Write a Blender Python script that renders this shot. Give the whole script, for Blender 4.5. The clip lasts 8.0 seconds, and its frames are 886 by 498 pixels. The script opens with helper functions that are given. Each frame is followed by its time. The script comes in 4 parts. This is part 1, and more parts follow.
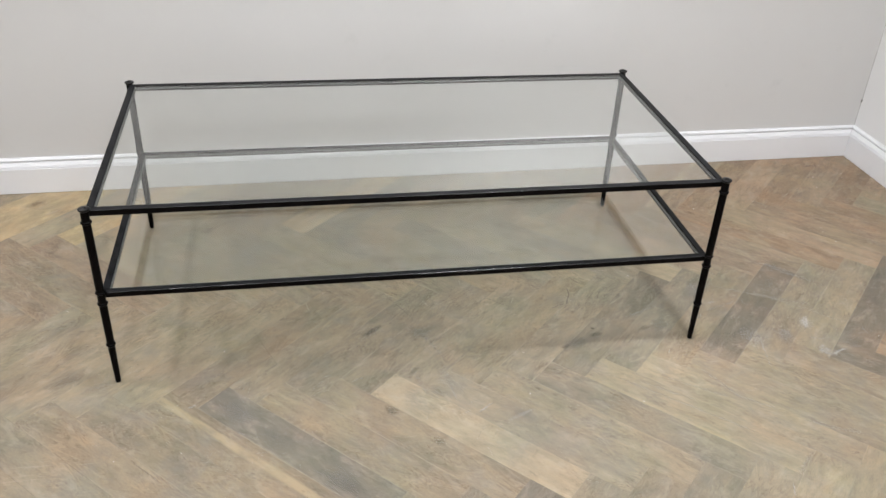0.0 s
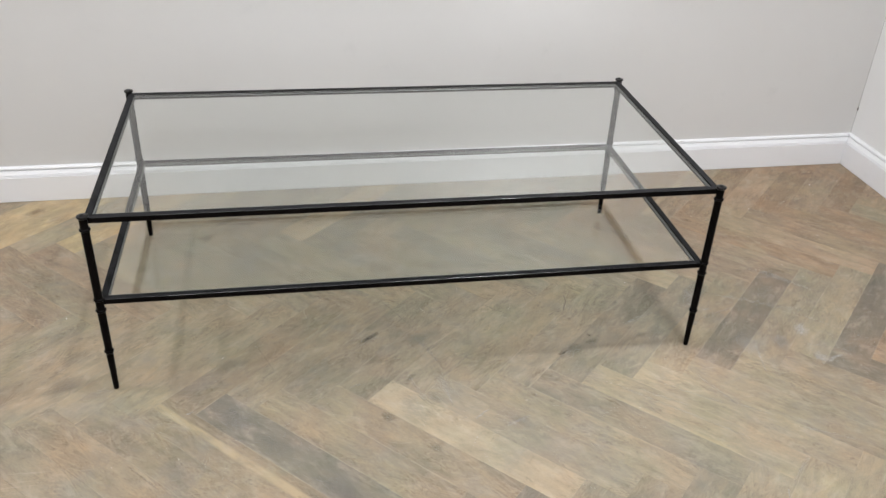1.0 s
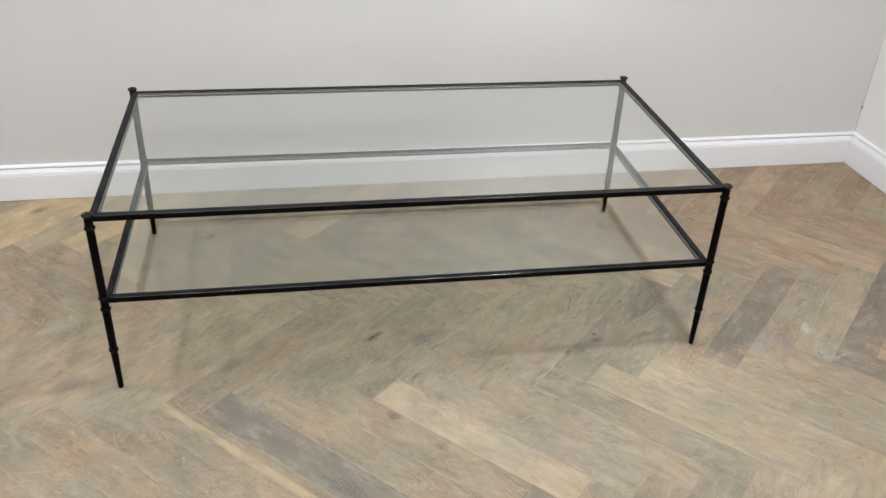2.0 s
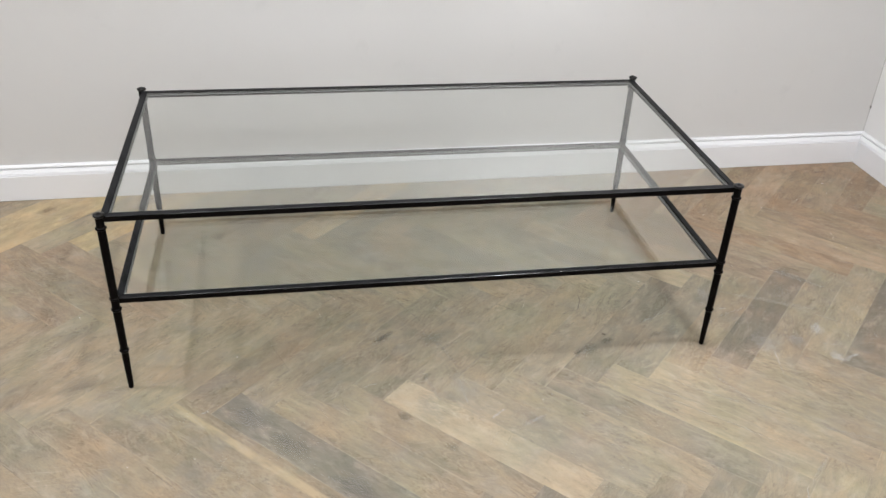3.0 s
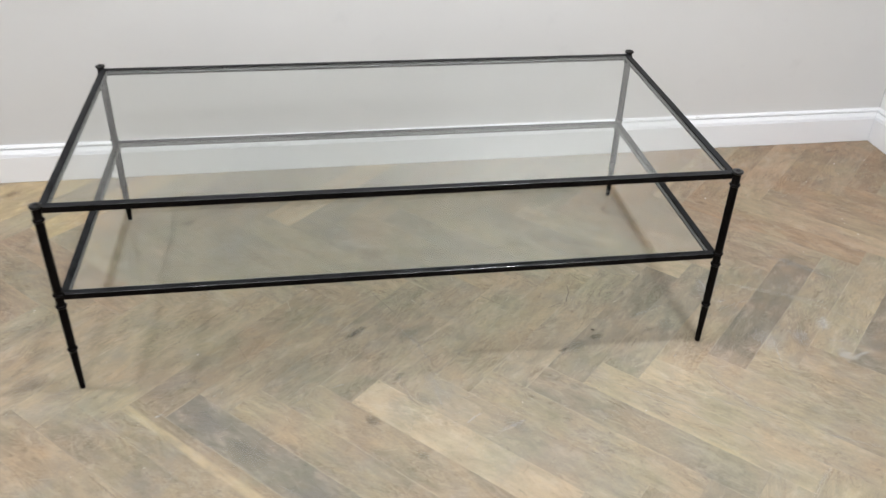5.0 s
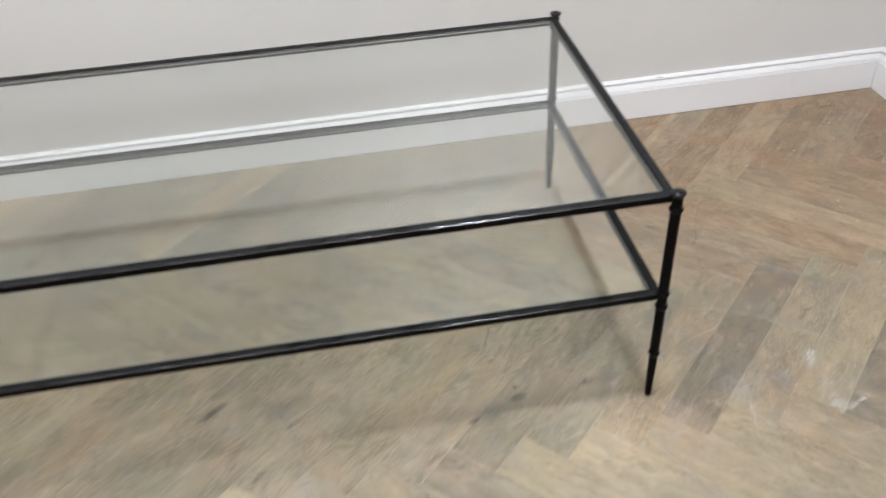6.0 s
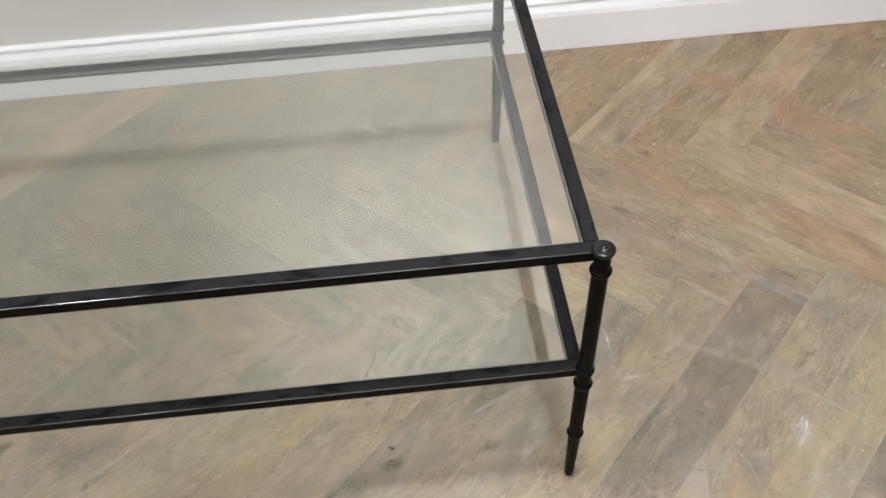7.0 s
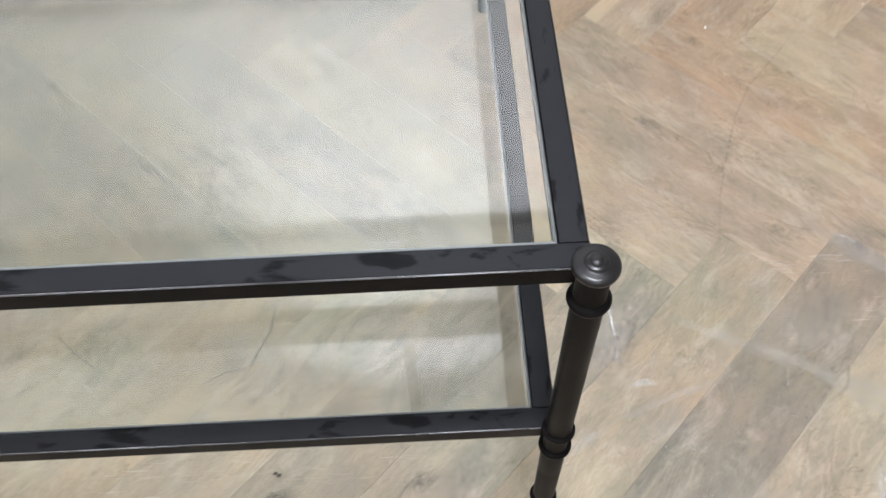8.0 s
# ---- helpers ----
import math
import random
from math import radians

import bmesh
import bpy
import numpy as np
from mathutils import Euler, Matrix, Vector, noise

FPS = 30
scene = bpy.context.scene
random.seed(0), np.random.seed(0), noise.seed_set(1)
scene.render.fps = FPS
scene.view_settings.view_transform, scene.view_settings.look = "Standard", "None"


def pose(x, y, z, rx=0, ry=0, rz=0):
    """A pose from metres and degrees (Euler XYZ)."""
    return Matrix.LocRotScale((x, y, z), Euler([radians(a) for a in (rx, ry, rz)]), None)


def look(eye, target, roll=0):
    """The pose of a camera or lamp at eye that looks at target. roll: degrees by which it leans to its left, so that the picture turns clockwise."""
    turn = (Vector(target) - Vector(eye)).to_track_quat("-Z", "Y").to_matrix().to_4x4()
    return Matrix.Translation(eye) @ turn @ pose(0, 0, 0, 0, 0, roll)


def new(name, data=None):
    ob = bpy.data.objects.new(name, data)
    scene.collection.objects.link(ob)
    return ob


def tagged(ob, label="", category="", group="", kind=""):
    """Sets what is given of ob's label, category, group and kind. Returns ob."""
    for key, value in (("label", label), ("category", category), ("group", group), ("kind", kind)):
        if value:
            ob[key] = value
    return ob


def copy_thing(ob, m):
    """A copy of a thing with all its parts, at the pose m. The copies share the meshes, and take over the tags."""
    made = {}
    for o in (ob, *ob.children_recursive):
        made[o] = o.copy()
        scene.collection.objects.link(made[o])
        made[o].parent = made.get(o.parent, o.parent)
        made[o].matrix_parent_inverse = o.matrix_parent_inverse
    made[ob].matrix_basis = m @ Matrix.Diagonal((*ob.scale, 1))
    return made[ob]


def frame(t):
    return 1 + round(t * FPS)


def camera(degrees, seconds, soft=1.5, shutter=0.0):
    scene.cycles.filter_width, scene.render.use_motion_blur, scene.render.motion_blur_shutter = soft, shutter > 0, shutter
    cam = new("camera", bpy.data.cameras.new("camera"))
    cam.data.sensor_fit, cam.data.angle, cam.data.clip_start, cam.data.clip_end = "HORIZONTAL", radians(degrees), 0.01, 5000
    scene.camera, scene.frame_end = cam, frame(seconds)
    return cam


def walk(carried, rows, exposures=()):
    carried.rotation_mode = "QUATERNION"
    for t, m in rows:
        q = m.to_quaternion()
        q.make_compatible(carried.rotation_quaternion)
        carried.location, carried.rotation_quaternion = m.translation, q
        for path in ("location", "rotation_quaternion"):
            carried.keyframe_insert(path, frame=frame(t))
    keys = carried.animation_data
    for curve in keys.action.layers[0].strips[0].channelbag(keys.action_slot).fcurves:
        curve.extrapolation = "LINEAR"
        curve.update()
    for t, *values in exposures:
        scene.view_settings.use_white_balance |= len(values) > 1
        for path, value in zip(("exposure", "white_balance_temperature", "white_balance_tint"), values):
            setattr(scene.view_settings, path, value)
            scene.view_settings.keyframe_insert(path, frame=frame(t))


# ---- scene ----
cam = camera(53.96, 8.0, shutter=0.5)
PATH = [
    (0, (-0.9637, -1.6144, 1.3314), (-0.6361, 0.0514, 0.2741), 2.73),
    (0.5, (-0.9615, -1.6292, 1.3316), (-0.6363, 0.0443, 0.2859), 2.67),
    (1, (-0.9554, -1.6278, 1.3346), (-0.6293, 0.0489, 0.2942), 2.62),
    (1.5, (-0.9598, -1.6259, 1.3316), (-0.6332, 0.05, 0.2901), 2.63),
    (3, (-0.9853, -1.6145, 1.3297), (-0.6639, 0.0609, 0.2857), 2.57),
    (3.5, (-0.9942, -1.6171, 1.324), (-0.6765, 0.0573, 0.2775), 2.39),
    (4, (-0.992, -1.6133, 1.3254), (-0.6734, 0.0558, 0.2707), 2.14),
    (4.2, (-1.0048, -1.6076, 1.3256), (-0.6797, 0.0569, 0.2656), 1.93),
    (5.3, (-0.7734, -1.3864, 1.2758), (-0.537, 0.2296, 0.1215), 0.98),
    (5.5, (-0.7052, -1.3043, 1.2706), (-0.498, 0.2795, 0.0672), -0.58),
    (5.7, (-0.6255, -1.2015, 1.2522), (-0.4218, 0.3659, 0.0267), -2.20),
    (6, (-0.5105, -1.0201, 1.2172), (-0.2909, 0.534, -0.0223), -2.92),
    (6.3, (-0.3865, -0.8609, 1.2056), (-0.1427, 0.6503, -0.0816), -3.93),
    (6.5, (-0.3058, -0.7602, 1.1782), (-0.1117, 0.7096, -0.1642), -4.06),
    (6.8, (-0.225, -0.634, 1.1211), (-0.1257, 0.7408, -0.3281), -2.95),
    (7, (-0.1935, -0.5490, 1.0775), (-0.1020, 0.7925, -0.4030), -2.60),
    (7.2, (-0.1680, -0.4772, 1.0258), (-0.0450, 0.8105, -0.5005), -0.65),
    (7.5, (-0.1203, -0.3674, 0.9613), (-0.0542, 0.8125, -0.6522), -1.66),
    (7.8, (-0.0903, -0.2674, 0.8612), (-0.0665, 0.8678, -0.7850), -2.15),
    (8, (-0.0745, -0.2176, 0.7973), (-0.0628, 0.8874, -0.8697), -2.25),
]
EXPOSURES = [
    (0, -0.03, 6330, 10), (1.5, -0.05, 6330, 10), (3.0, 0.00, 6330, 10), (4.2, 0.05, 6300, 10), (5.3, 0.09, 6250, 9), (5.5, 0.09, 6250, 9),
    (6.0, 0.02, 6300, 10), (6.5, -0.02, 6430, 10), (7.0, 0.07, 6500, 11), (7.5, 0.62, 6180, 11), (7.8, 0.62, 6050, 11), (8.0, 0.55, 6000, 11)]
walk(cam, [(t, look(e, a, r)) for t, e, a, r in PATH], EXPOSURES)

# ---------------------------------------------------------------- light
world = bpy.data.worlds.new("world")
scene.world = world
world.use_nodes = True
world.node_tree.nodes["Background"].inputs[0].default_value = (0.8, 0.85, 0.9, 1)
world.node_tree.nodes["Background"].inputs[1].default_value = 0.02

CEIL = 2.75
LIGHT_COLOUR = (1.0, 0.992, 0.995)
FILL_X = (-1.45, -0.06)
# small downlights round the table and one with a narrower beam over its corner, broad unseen fill panels added further
# back, one spotlight washing the wall
DOWNLIGHTS = ((-2.58, 0.28, 26.0), (-1.33, -0.52, 15.0))
BEAM_PLACE = (-0.06, -0.05)
FILL_PANELS = ((-1.95, (13.0, 15.0)), (-3.6, (18.0, 19.0)))
SPOT_EYE, SPOT_AIM = (-0.14, -0.62, CEIL - 0.02), (-0.14, 0.985, 1.52)
LAMPS = [(*spot, "DISK", 0.22 if spot[1] < 0 else 0.18) for spot in DOWNLIGHTS]
LAMPS += [(lx, ly, power, "SQUARE", 0.58) for ly, powers in FILL_PANELS for lx, power in zip(FILL_X, powers)]
for lx, ly, power, shape, size in LAMPS:
    lamp = bpy.data.lights.new("ceiling_and_fill_bulb", "AREA")
    lamp.shape, lamp.size, lamp.energy, lamp.color = shape, size, power, LIGHT_COLOUR
    new("ceiling_and_fill_bulb", lamp).matrix_world = pose(lx, ly, CEIL - 0.014)
shower = bpy.data.lights.new("downlight_bulb", "SPOT")
shower.energy, shower.color, shower.spot_size, shower.spot_blend, shower.shadow_soft_size = 240.0, LIGHT_COLOUR, radians(112), 1.0, 0.145
new("downlight_bulb", shower).matrix_world = pose(*BEAM_PLACE, CEIL - 0.014)
beam = bpy.data.lights.new("spot_bulb", "SPOT")
beam.energy, beam.color, beam.spot_size, beam.spot_blend, beam.shadow_soft_size = 790.0, LIGHT_COLOUR, radians(34), 1.0, 0.13
new("spot_bulb", beam).matrix_world = look(SPOT_EYE, SPOT_AIM)

# ---------------------------------------------------------------- materials


def nodes_of(name):
    m = bpy.data.materials.new(name)
    m.use_nodes = True
    nt = m.node_tree
    return m, nt, nt.nodes["Principled BSDF"]


def add(nt, kind, **values):
    n = nt.nodes.new(kind)
    for key, value in values.items():
        if key in n.inputs:
            n.inputs[key].default_value = value
    return n


def ramp(nt, source, stops):
    n = nt.nodes.new("ShaderNodeValToRGB")
    el = n.color_ramp.elements
    while len(el) < len(stops):
        el.new(0.5)
    for e, (p, c) in zip(el, stops):
        e.position = p
        e.color = (*c, 1) if len(c) == 3 else c
    nt.links.new(source, n.inputs[0])
    return n.outputs[0]


def grey(v):
    return (v, v, v)


def mix(nt, kind, fac, a, b):
    n = nt.nodes.new("ShaderNodeMix")
    n.data_type, n.blend_type = "RGBA", kind
    for sock, value in ((n.inputs[0], fac), (n.inputs[6], a), (n.inputs[7], b)):
        if isinstance(value, bpy.types.NodeSocket):
            nt.links.new(value, sock)
        elif isinstance(value, tuple):
            sock.default_value = (*value, 1)
        else:
            sock.default_value = value
    return n.outputs[2]


def math_node(nt, op, a, b=0.0, clamp=False):
    n = nt.nodes.new("ShaderNodeMath")
    n.operation, n.use_clamp = op, clamp
    for sock, value in ((n.inputs[0], a), (n.inputs[1], b)):
        if isinstance(value, bpy.types.NodeSocket):
            nt.links.new(value, sock)
        else:
            sock.default_value = value
    return n.outputs[0]


def bump(nt, bsdf, height, strength, distance):
    n = add(nt, "ShaderNodeBump", Strength=strength, Distance=distance)
    nt.links.new(height, n.inputs["Height"])
    nt.links.new(n.outputs[0], bsdf.inputs["Normal"])


def mapped(nt, vec, scale, offset=None):
    n = add(nt, "ShaderNodeMapping", Scale=scale)
    nt.links.new(vec, n.inputs["Vector"])
    if offset is not None:
        nt.links.new(offset, n.inputs["Location"])
    return n.outputs[0]


def noise_of(nt, vec, scale, detail=4.0, rough=0.55, distort=0.0):
    n = add(nt, "ShaderNodeTexNoise", Scale=scale, Detail=detail, Roughness=rough, Distortion=distort)
    nt.links.new(vec, n.inputs["Vector"])
    return n.outputs["Fac"]


def oak(name, low, high, stain, sap=None, islands=False, knots=1.0, creamy=0.95, worn_by=1.0):
    """Brushed, limed and worn oak: grain along the local x axis, wear and scratches across all planks."""
    m, nt, b = nodes_of(name)
    tc = nt.nodes.new("ShaderNodeTexCoord")
    geo = nt.nodes.new("ShaderNodeNewGeometry")
    spot = geo.outputs["Position"]
    rnd = geo.outputs["Random Per Island"] if islands else nt.nodes.new("ShaderNodeObjectInfo").outputs["Random"]
    shift = nt.nodes.new("ShaderNodeCombineXYZ")
    nt.links.new(math_node(nt, "MULTIPLY", rnd, 37.0), shift.inputs[0])
    nt.links.new(math_node(nt, "MULTIPLY", rnd, 91.0), shift.inputs[1])
    nt.links.new(math_node(nt, "MULTIPLY", rnd, 13.0), shift.inputs[2])
    place = nt.nodes.new("ShaderNodeVectorMath")
    place.operation = "ADD"
    nt.links.new(tc.outputs["Object"], place.inputs[0])
    nt.links.new(shift.outputs[0], place.inputs[1])
    p = place.outputs[0]
    # broad figure, growth lines and fine pores
    broad = noise_of(nt, mapped(nt, p, (5.0, 16.0, 9.0)), 1.0, 4.0, 0.60, 1.2)
    lines = noise_of(nt, mapped(nt, p, (22.0, 110.0, 40.0)), 1.0, 6.0, 0.70, 2.6)
    pores = noise_of(nt, mapped(nt, p, (170.0, 800.0, 300.0)), 1.0, 2.0, 0.6)
    cloud = noise_of(nt, mapped(nt, p, (9.0, 14.0, 10.0)), 1.0, 6.0, 0.62, 0.9)
    spots = noise_of(nt, p, 55.0, 5.0, 0.72, 0.5)
    col = mix(nt, "MIX", ramp(nt, broad, ((0.30, grey(0)), (0.70, grey(1)))), low, high)
    col = mix(nt, "MIX", math_node(nt, "MULTIPLY", ramp(nt, cloud, ((0.45, grey(0)), (0.66, grey(1)))), 0.75), col, stain)
    # foot traffic has drawn neighbouring planks together in broad clouds of tan and grey
    field = noise_of(nt, spot, 3.4, 6.0, 0.62, 0.5)
    col = mix(nt, "MIX", 0.34 * worn_by, col, ramp(nt, field, ((0.36, (0.215, 0.191, 0.150)), (0.50, (0.285, 0.238, 0.172)), (0.64, (0.360, 0.292, 0.205)))))
    col = mix(nt, "MULTIPLY", 0.44, col, ramp(nt, lines, ((0.30, grey(0.70)), (0.48, grey(1.0)), (0.75, grey(1.10)))))
    col = mix(nt, "MULTIPLY", 0.26, col, ramp(nt, pores, ((0.34, grey(0.60)), (0.54, grey(1.0)))))
    col = mix(nt, "MULTIPLY", 0.6, col, ramp(nt, spots, ((0.26, grey(0.66)), (0.42, grey(1.0)), (0.70, grey(1.1)))))
    # ragged streaks of tan and of dull olive along the grain
    streak = noise_of(nt, mapped(nt, p, (8.0, 24.0, 14.0)), 1.0, 5.0, 0.62, 0.9)
    col = mix(nt, "MULTIPLY", 0.9, col, ramp(nt, streak, ((0.34, (0.84, 0.86, 0.85)), (0.50, grey(1.0)), (0.66, (1.13, 1.09, 1.04)))))
    # cathedral figure: nested arches in places
    blot0 = noise_of(nt, mapped(nt, p, (8.0, 12.0, 9.0)), 1.0, 2.0, 0.5)
    rings = math_node(nt, "SINE", math_node(nt, "MULTIPLY", noise_of(nt, mapped(nt, p, (5.0, 16.0, 9.0)), 1.0, 3.0, 0.5, 1.0), 85.0))
    col = mix(nt, "MULTIPLY", ramp(nt, blot0, ((0.44, grey(0.0)), (0.60, grey(1.0)))), col, ramp(nt, rings, ((0.0, grey(0.89)), (0.30, grey(0.99)), (1.0, grey(1.03)))))
    # thin dark feather veins
    vein = math_node(nt, "ABSOLUTE", math_node(nt, "SUBTRACT", noise_of(nt, mapped(nt, p, (9.0, 26.0, 9.0)), 1.0, 5.0, 0.62, 0.8), 0.5))
    deep = math_node(nt, "MULTIPLY", ramp(nt, vein, ((0.003, grey(1)), (0.011, grey(0)))), ramp(nt, blot0, ((0.50, grey(0)), (0.60, grey(0.75)))))
    col = mix(nt, "MULTIPLY", deep, col, (0.66, 0.62, 0.59))
    if sap:
        sep = nt.nodes.new("ShaderNodeSeparateXYZ")
        nt.links.new(tc.outputs["Object"], sep.inputs[0])
        edge = math_node(nt, "ADD", sep.outputs[1], math_node(nt, "MULTIPLY", broad, 0.012))
        lo, hi = (v * 10 + 0.55 for v in sap)
        band = ramp(nt, math_node(nt, "ADD", math_node(nt, "MULTIPLY", edge, 10.0), 0.5), ((lo - 0.02, grey(0)), (lo + 0.04, grey(0.85)), (hi - 0.04, grey(0.85)), (hi + 0.02, grey(0))))
        faded = ramp(nt, noise_of(nt, mapped(nt, p, (12.0, 40.0, 9.0)), 1.0, 5.0, 0.65), ((0.30, grey(0.15 * creamy)), (0.55, grey(creamy))))
        col = mix(nt, "MIX", math_node(nt, "MULTIPLY", band, faded), col, (0.45, 0.355, 0.225))
    if knots:
        v = add(nt, "ShaderNodeTexVoronoi", Scale=3.6)
        nt.links.new(mapped(nt, p, (0.7, 1.3, 1.0)), v.inputs["Vector"])
        knot = math_node(nt, "ADD", v.outputs["Distance"], math_node(nt, "MULTIPLY", spots, 0.14))
        col = mix(nt, "MULTIPLY", 0.8 * knots, col, ramp(nt, knot, ((0.09, (0.34, 0.30, 0.27)), (0.17, grey(1.0)))))
    tone = nt.nodes.new("ShaderNodeHueSaturation")
    nt.links.new(col, tone.inputs["Color"])
    nt.links.new(math_node(nt, "ADD", math_node(nt, "MULTIPLY", rnd, 0.20), 0.90), tone.inputs["Value"])
    col = tone.outputs[0]
    # traffic wear: grey scuffing and limed wash over several planks
    wear = noise_of(nt, spot, 8.0, 8.0, 0.70, 0.4)
    col = mix(nt, "MIX", ramp(nt, wear, ((0.51, grey(0)), (0.66, grey(0.44 * worn_by)))), col, (0.232, 0.213, 0.184))
    wash = noise_of(nt, mapped(nt, p, (14.0, 34.0, 20.0)), 1.0, 8.0, 0.74, 0.5)
    col = mix(nt, "MIX", ramp(nt, wash, ((0.51, grey(0)), (0.70, grey(0.36)))), col, (0.45, 0.395, 0.32))
    # darker blots and bruises
    blot = noise_of(nt, mapped(nt, p, (16.0, 30.0, 20.0)), 1.0, 5.0, 0.7, 0.3)
    col = mix(nt, "MULTIPLY", 0.9, col, ramp(nt, blot, ((0.27, grey(0.60)), (0.37, grey(1.0)))))
    # pale worn arris along the long edges
    side = nt.nodes.new("ShaderNodeSeparateXYZ")
    nt.links.new(tc.outputs["Object"], side.inputs[0])
    rim = ramp(nt, math_node(nt, "MULTIPLY", math_node(nt, "ABSOLUTE", side.outputs[1]), 10.0), ((0.425, grey(0)), (0.447, grey(1))))
    worn = ramp(nt, noise_of(nt, mapped(nt, p, (9.0, 30.0, 9.0)), 1.0, 2.0, 0.5), ((0.50, grey(0)), (0.60, grey(0.24))))
    if not islands:
        col = mix(nt, "MIX", math_node(nt, "MULTIPLY", rim, worn), col, (0.52, 0.455, 0.365))
    # drifts of olive and of pink through the wood
    drift = noise_of(nt, spot, 6.0, 3.0, 0.55, 0.2)
    col = mix(nt, "MULTIPLY", 1.0, col, ramp(nt, drift, ((0.34, (0.96, 1.0, 0.96)), (0.50, (1.0, 1.0, 1.0)), (0.66, (1.05, 0.99, 0.96)))))
    # fine pale scratches in three directions
    patch = noise_of(nt, spot, 3.1, 2.0, 0.5)
    for turn, cut in ((0.6, 0.70), (1.45, 0.70), (2.4, 0.70)):
        r = add(nt, "ShaderNodeMapping", Rotation=(0, 0, turn), Scale=(16.0, 300.0, 1.0))
        nt.links.new(spot, r.inputs["Vector"])
        thin = noise_of(nt, r.outputs[0], 1.0, 1.0, 0.4, 1.6)
        line = ramp(nt, thin, ((cut, grey(0)), (cut + 0.06, grey(0.20))))
        line = math_node(nt, "MULTIPLY", line, ramp(nt, patch, ((0.48, grey(0.0)), (0.62, grey(1)))))
        col = mix(nt, "MIX", line, col, (0.55, 0.52, 0.47))
    nt.links.new(col, b.inputs["Base Color"])
    nt.links.new(ramp(nt, wear, ((0.3, grey(0.44)), (0.7, grey(0.62)))), b.inputs["Roughness"])
    b.inputs["Specular IOR Level"].default_value = 0.35
    relief = math_node(nt, "ADD", math_node(nt, "MULTIPLY", lines, 0.7), math_node(nt, "MULTIPLY", pores, 0.4))
    bump(nt, b, relief, 0.30, 0.0012)
    return m


OAK = {
    "pale": oak("oak_pale", (0.365, 0.302, 0.207), (0.430, 0.362, 0.258), (0.345, 0.290, 0.204), knots=0.0),
    "honey": oak("oak_honey", (0.285, 0.228, 0.148), (0.350, 0.288, 0.196), (0.250, 0.212, 0.152)),
    "mid": oak("oak_mid", (0.258, 0.208, 0.140), (0.325, 0.268, 0.185), (0.212, 0.184, 0.141)),
    "warm": oak("oak_warm", (0.258, 0.199, 0.130), (0.318, 0.254, 0.172), (0.220, 0.180, 0.133)),
    "grey": oak("oak_grey", (0.222, 0.188, 0.135), (0.290, 0.247, 0.179), (0.182, 0.163, 0.127)),
    "dark": oak("oak_dark", (0.126, 0.105, 0.080), (0.170, 0.143, 0.108), (0.108, 0.094, 0.078), worn_by=0.7),
    "slate": oak("oak_slate", (0.150, 0.138, 0.114), (0.205, 0.186, 0.152), (0.125, 0.119, 0.106), worn_by=0.8),
    "amber": oak("oak_amber", (0.415, 0.310, 0.171), (0.500, 0.385, 0.226), (0.350, 0.268, 0.162), worn_by=0.45),
    "russet": oak("oak_russet", (0.252, 0.175, 0.109), (0.312, 0.224, 0.145), (0.217, 0.157, 0.107), worn_by=0.25),
    "sappy": oak("oak_sappy", (0.252, 0.198, 0.131), (0.315, 0.252, 0.173), (0.218, 0.182, 0.135), sap=(0.004, 0.024)),
    "tawny": oak("oak_tawny", (0.350, 0.262, 0.158), (0.420, 0.322, 0.203), (0.300, 0.232, 0.150), worn_by=0.5),
    "drab": oak("oak_drab", (0.166, 0.146, 0.109), (0.220, 0.192, 0.143), (0.137, 0.125, 0.100), worn_by=0.7),
    "rose": oak("oak_rose", (0.274, 0.197, 0.128), (0.340, 0.252, 0.170), (0.237, 0.176, 0.125), worn_by=0.35),
    "blush": oak("oak_blush", (0.274, 0.204, 0.137), (0.340, 0.262, 0.183), (0.240, 0.186, 0.136), worn_by=0.45),
    "streaked": oak("oak_streaked", (0.255, 0.206, 0.139), (0.322, 0.265, 0.183), (0.212, 0.183, 0.139), sap=(-0.030, -0.012), creamy=0.20),
    "rimmed": oak("oak_rimmed", (0.262, 0.212, 0.143), (0.328, 0.271, 0.187), (0.220, 0.188, 0.142), sap=(-0.046, -0.034), creamy=0.28),
    "edged": oak("oak_edged", (0.262, 0.188, 0.122), (0.325, 0.240, 0.162), (0.226, 0.168, 0.119), sap=(0.024, 0.048), creamy=0.5),
}
OAK_REST = oak("oak_rest", (0.245, 0.192, 0.135), (0.32, 0.255, 0.185), (0.20, 0.17, 0.135), islands=True)


def painted(name, colour, rough, speck=0.03, relief=0.012):
    """Rolled wall paint or brushed gloss on woodwork."""
    m, nt, b = nodes_of(name)
    tc = nt.nodes.new("ShaderNodeTexCoord").outputs["Object"]
    big = noise_of(nt, tc, 1.7, 4.0, 0.6)
    fine = noise_of(nt, tc, 260.0, 2.0, 0.6)
    smear = noise_of(nt, tc, 11.0, 5.0, 0.65)
    dirty = tuple(c * (1 - 2.2 * speck) for c in colour)
    col = mix(nt, "MIX", ramp(nt, big, ((0.3, grey(0)), (0.7, grey(1)))), colour, tuple(c * (1 - speck) for c in colour))
    col = mix(nt, "MIX", ramp(nt, smear, ((0.62, grey(0)), (0.75, grey(0.8)))), col, dirty)
    nt.links.new(col, b.inputs["Base Color"])
    nt.links.new(ramp(nt, smear, ((0.3, grey(rough)), (0.7, grey(min(1.0, rough + 0.1))))), b.inputs["Roughness"])
    if relief:
        bump(nt, b, fine, relief, 0.001)
    return m


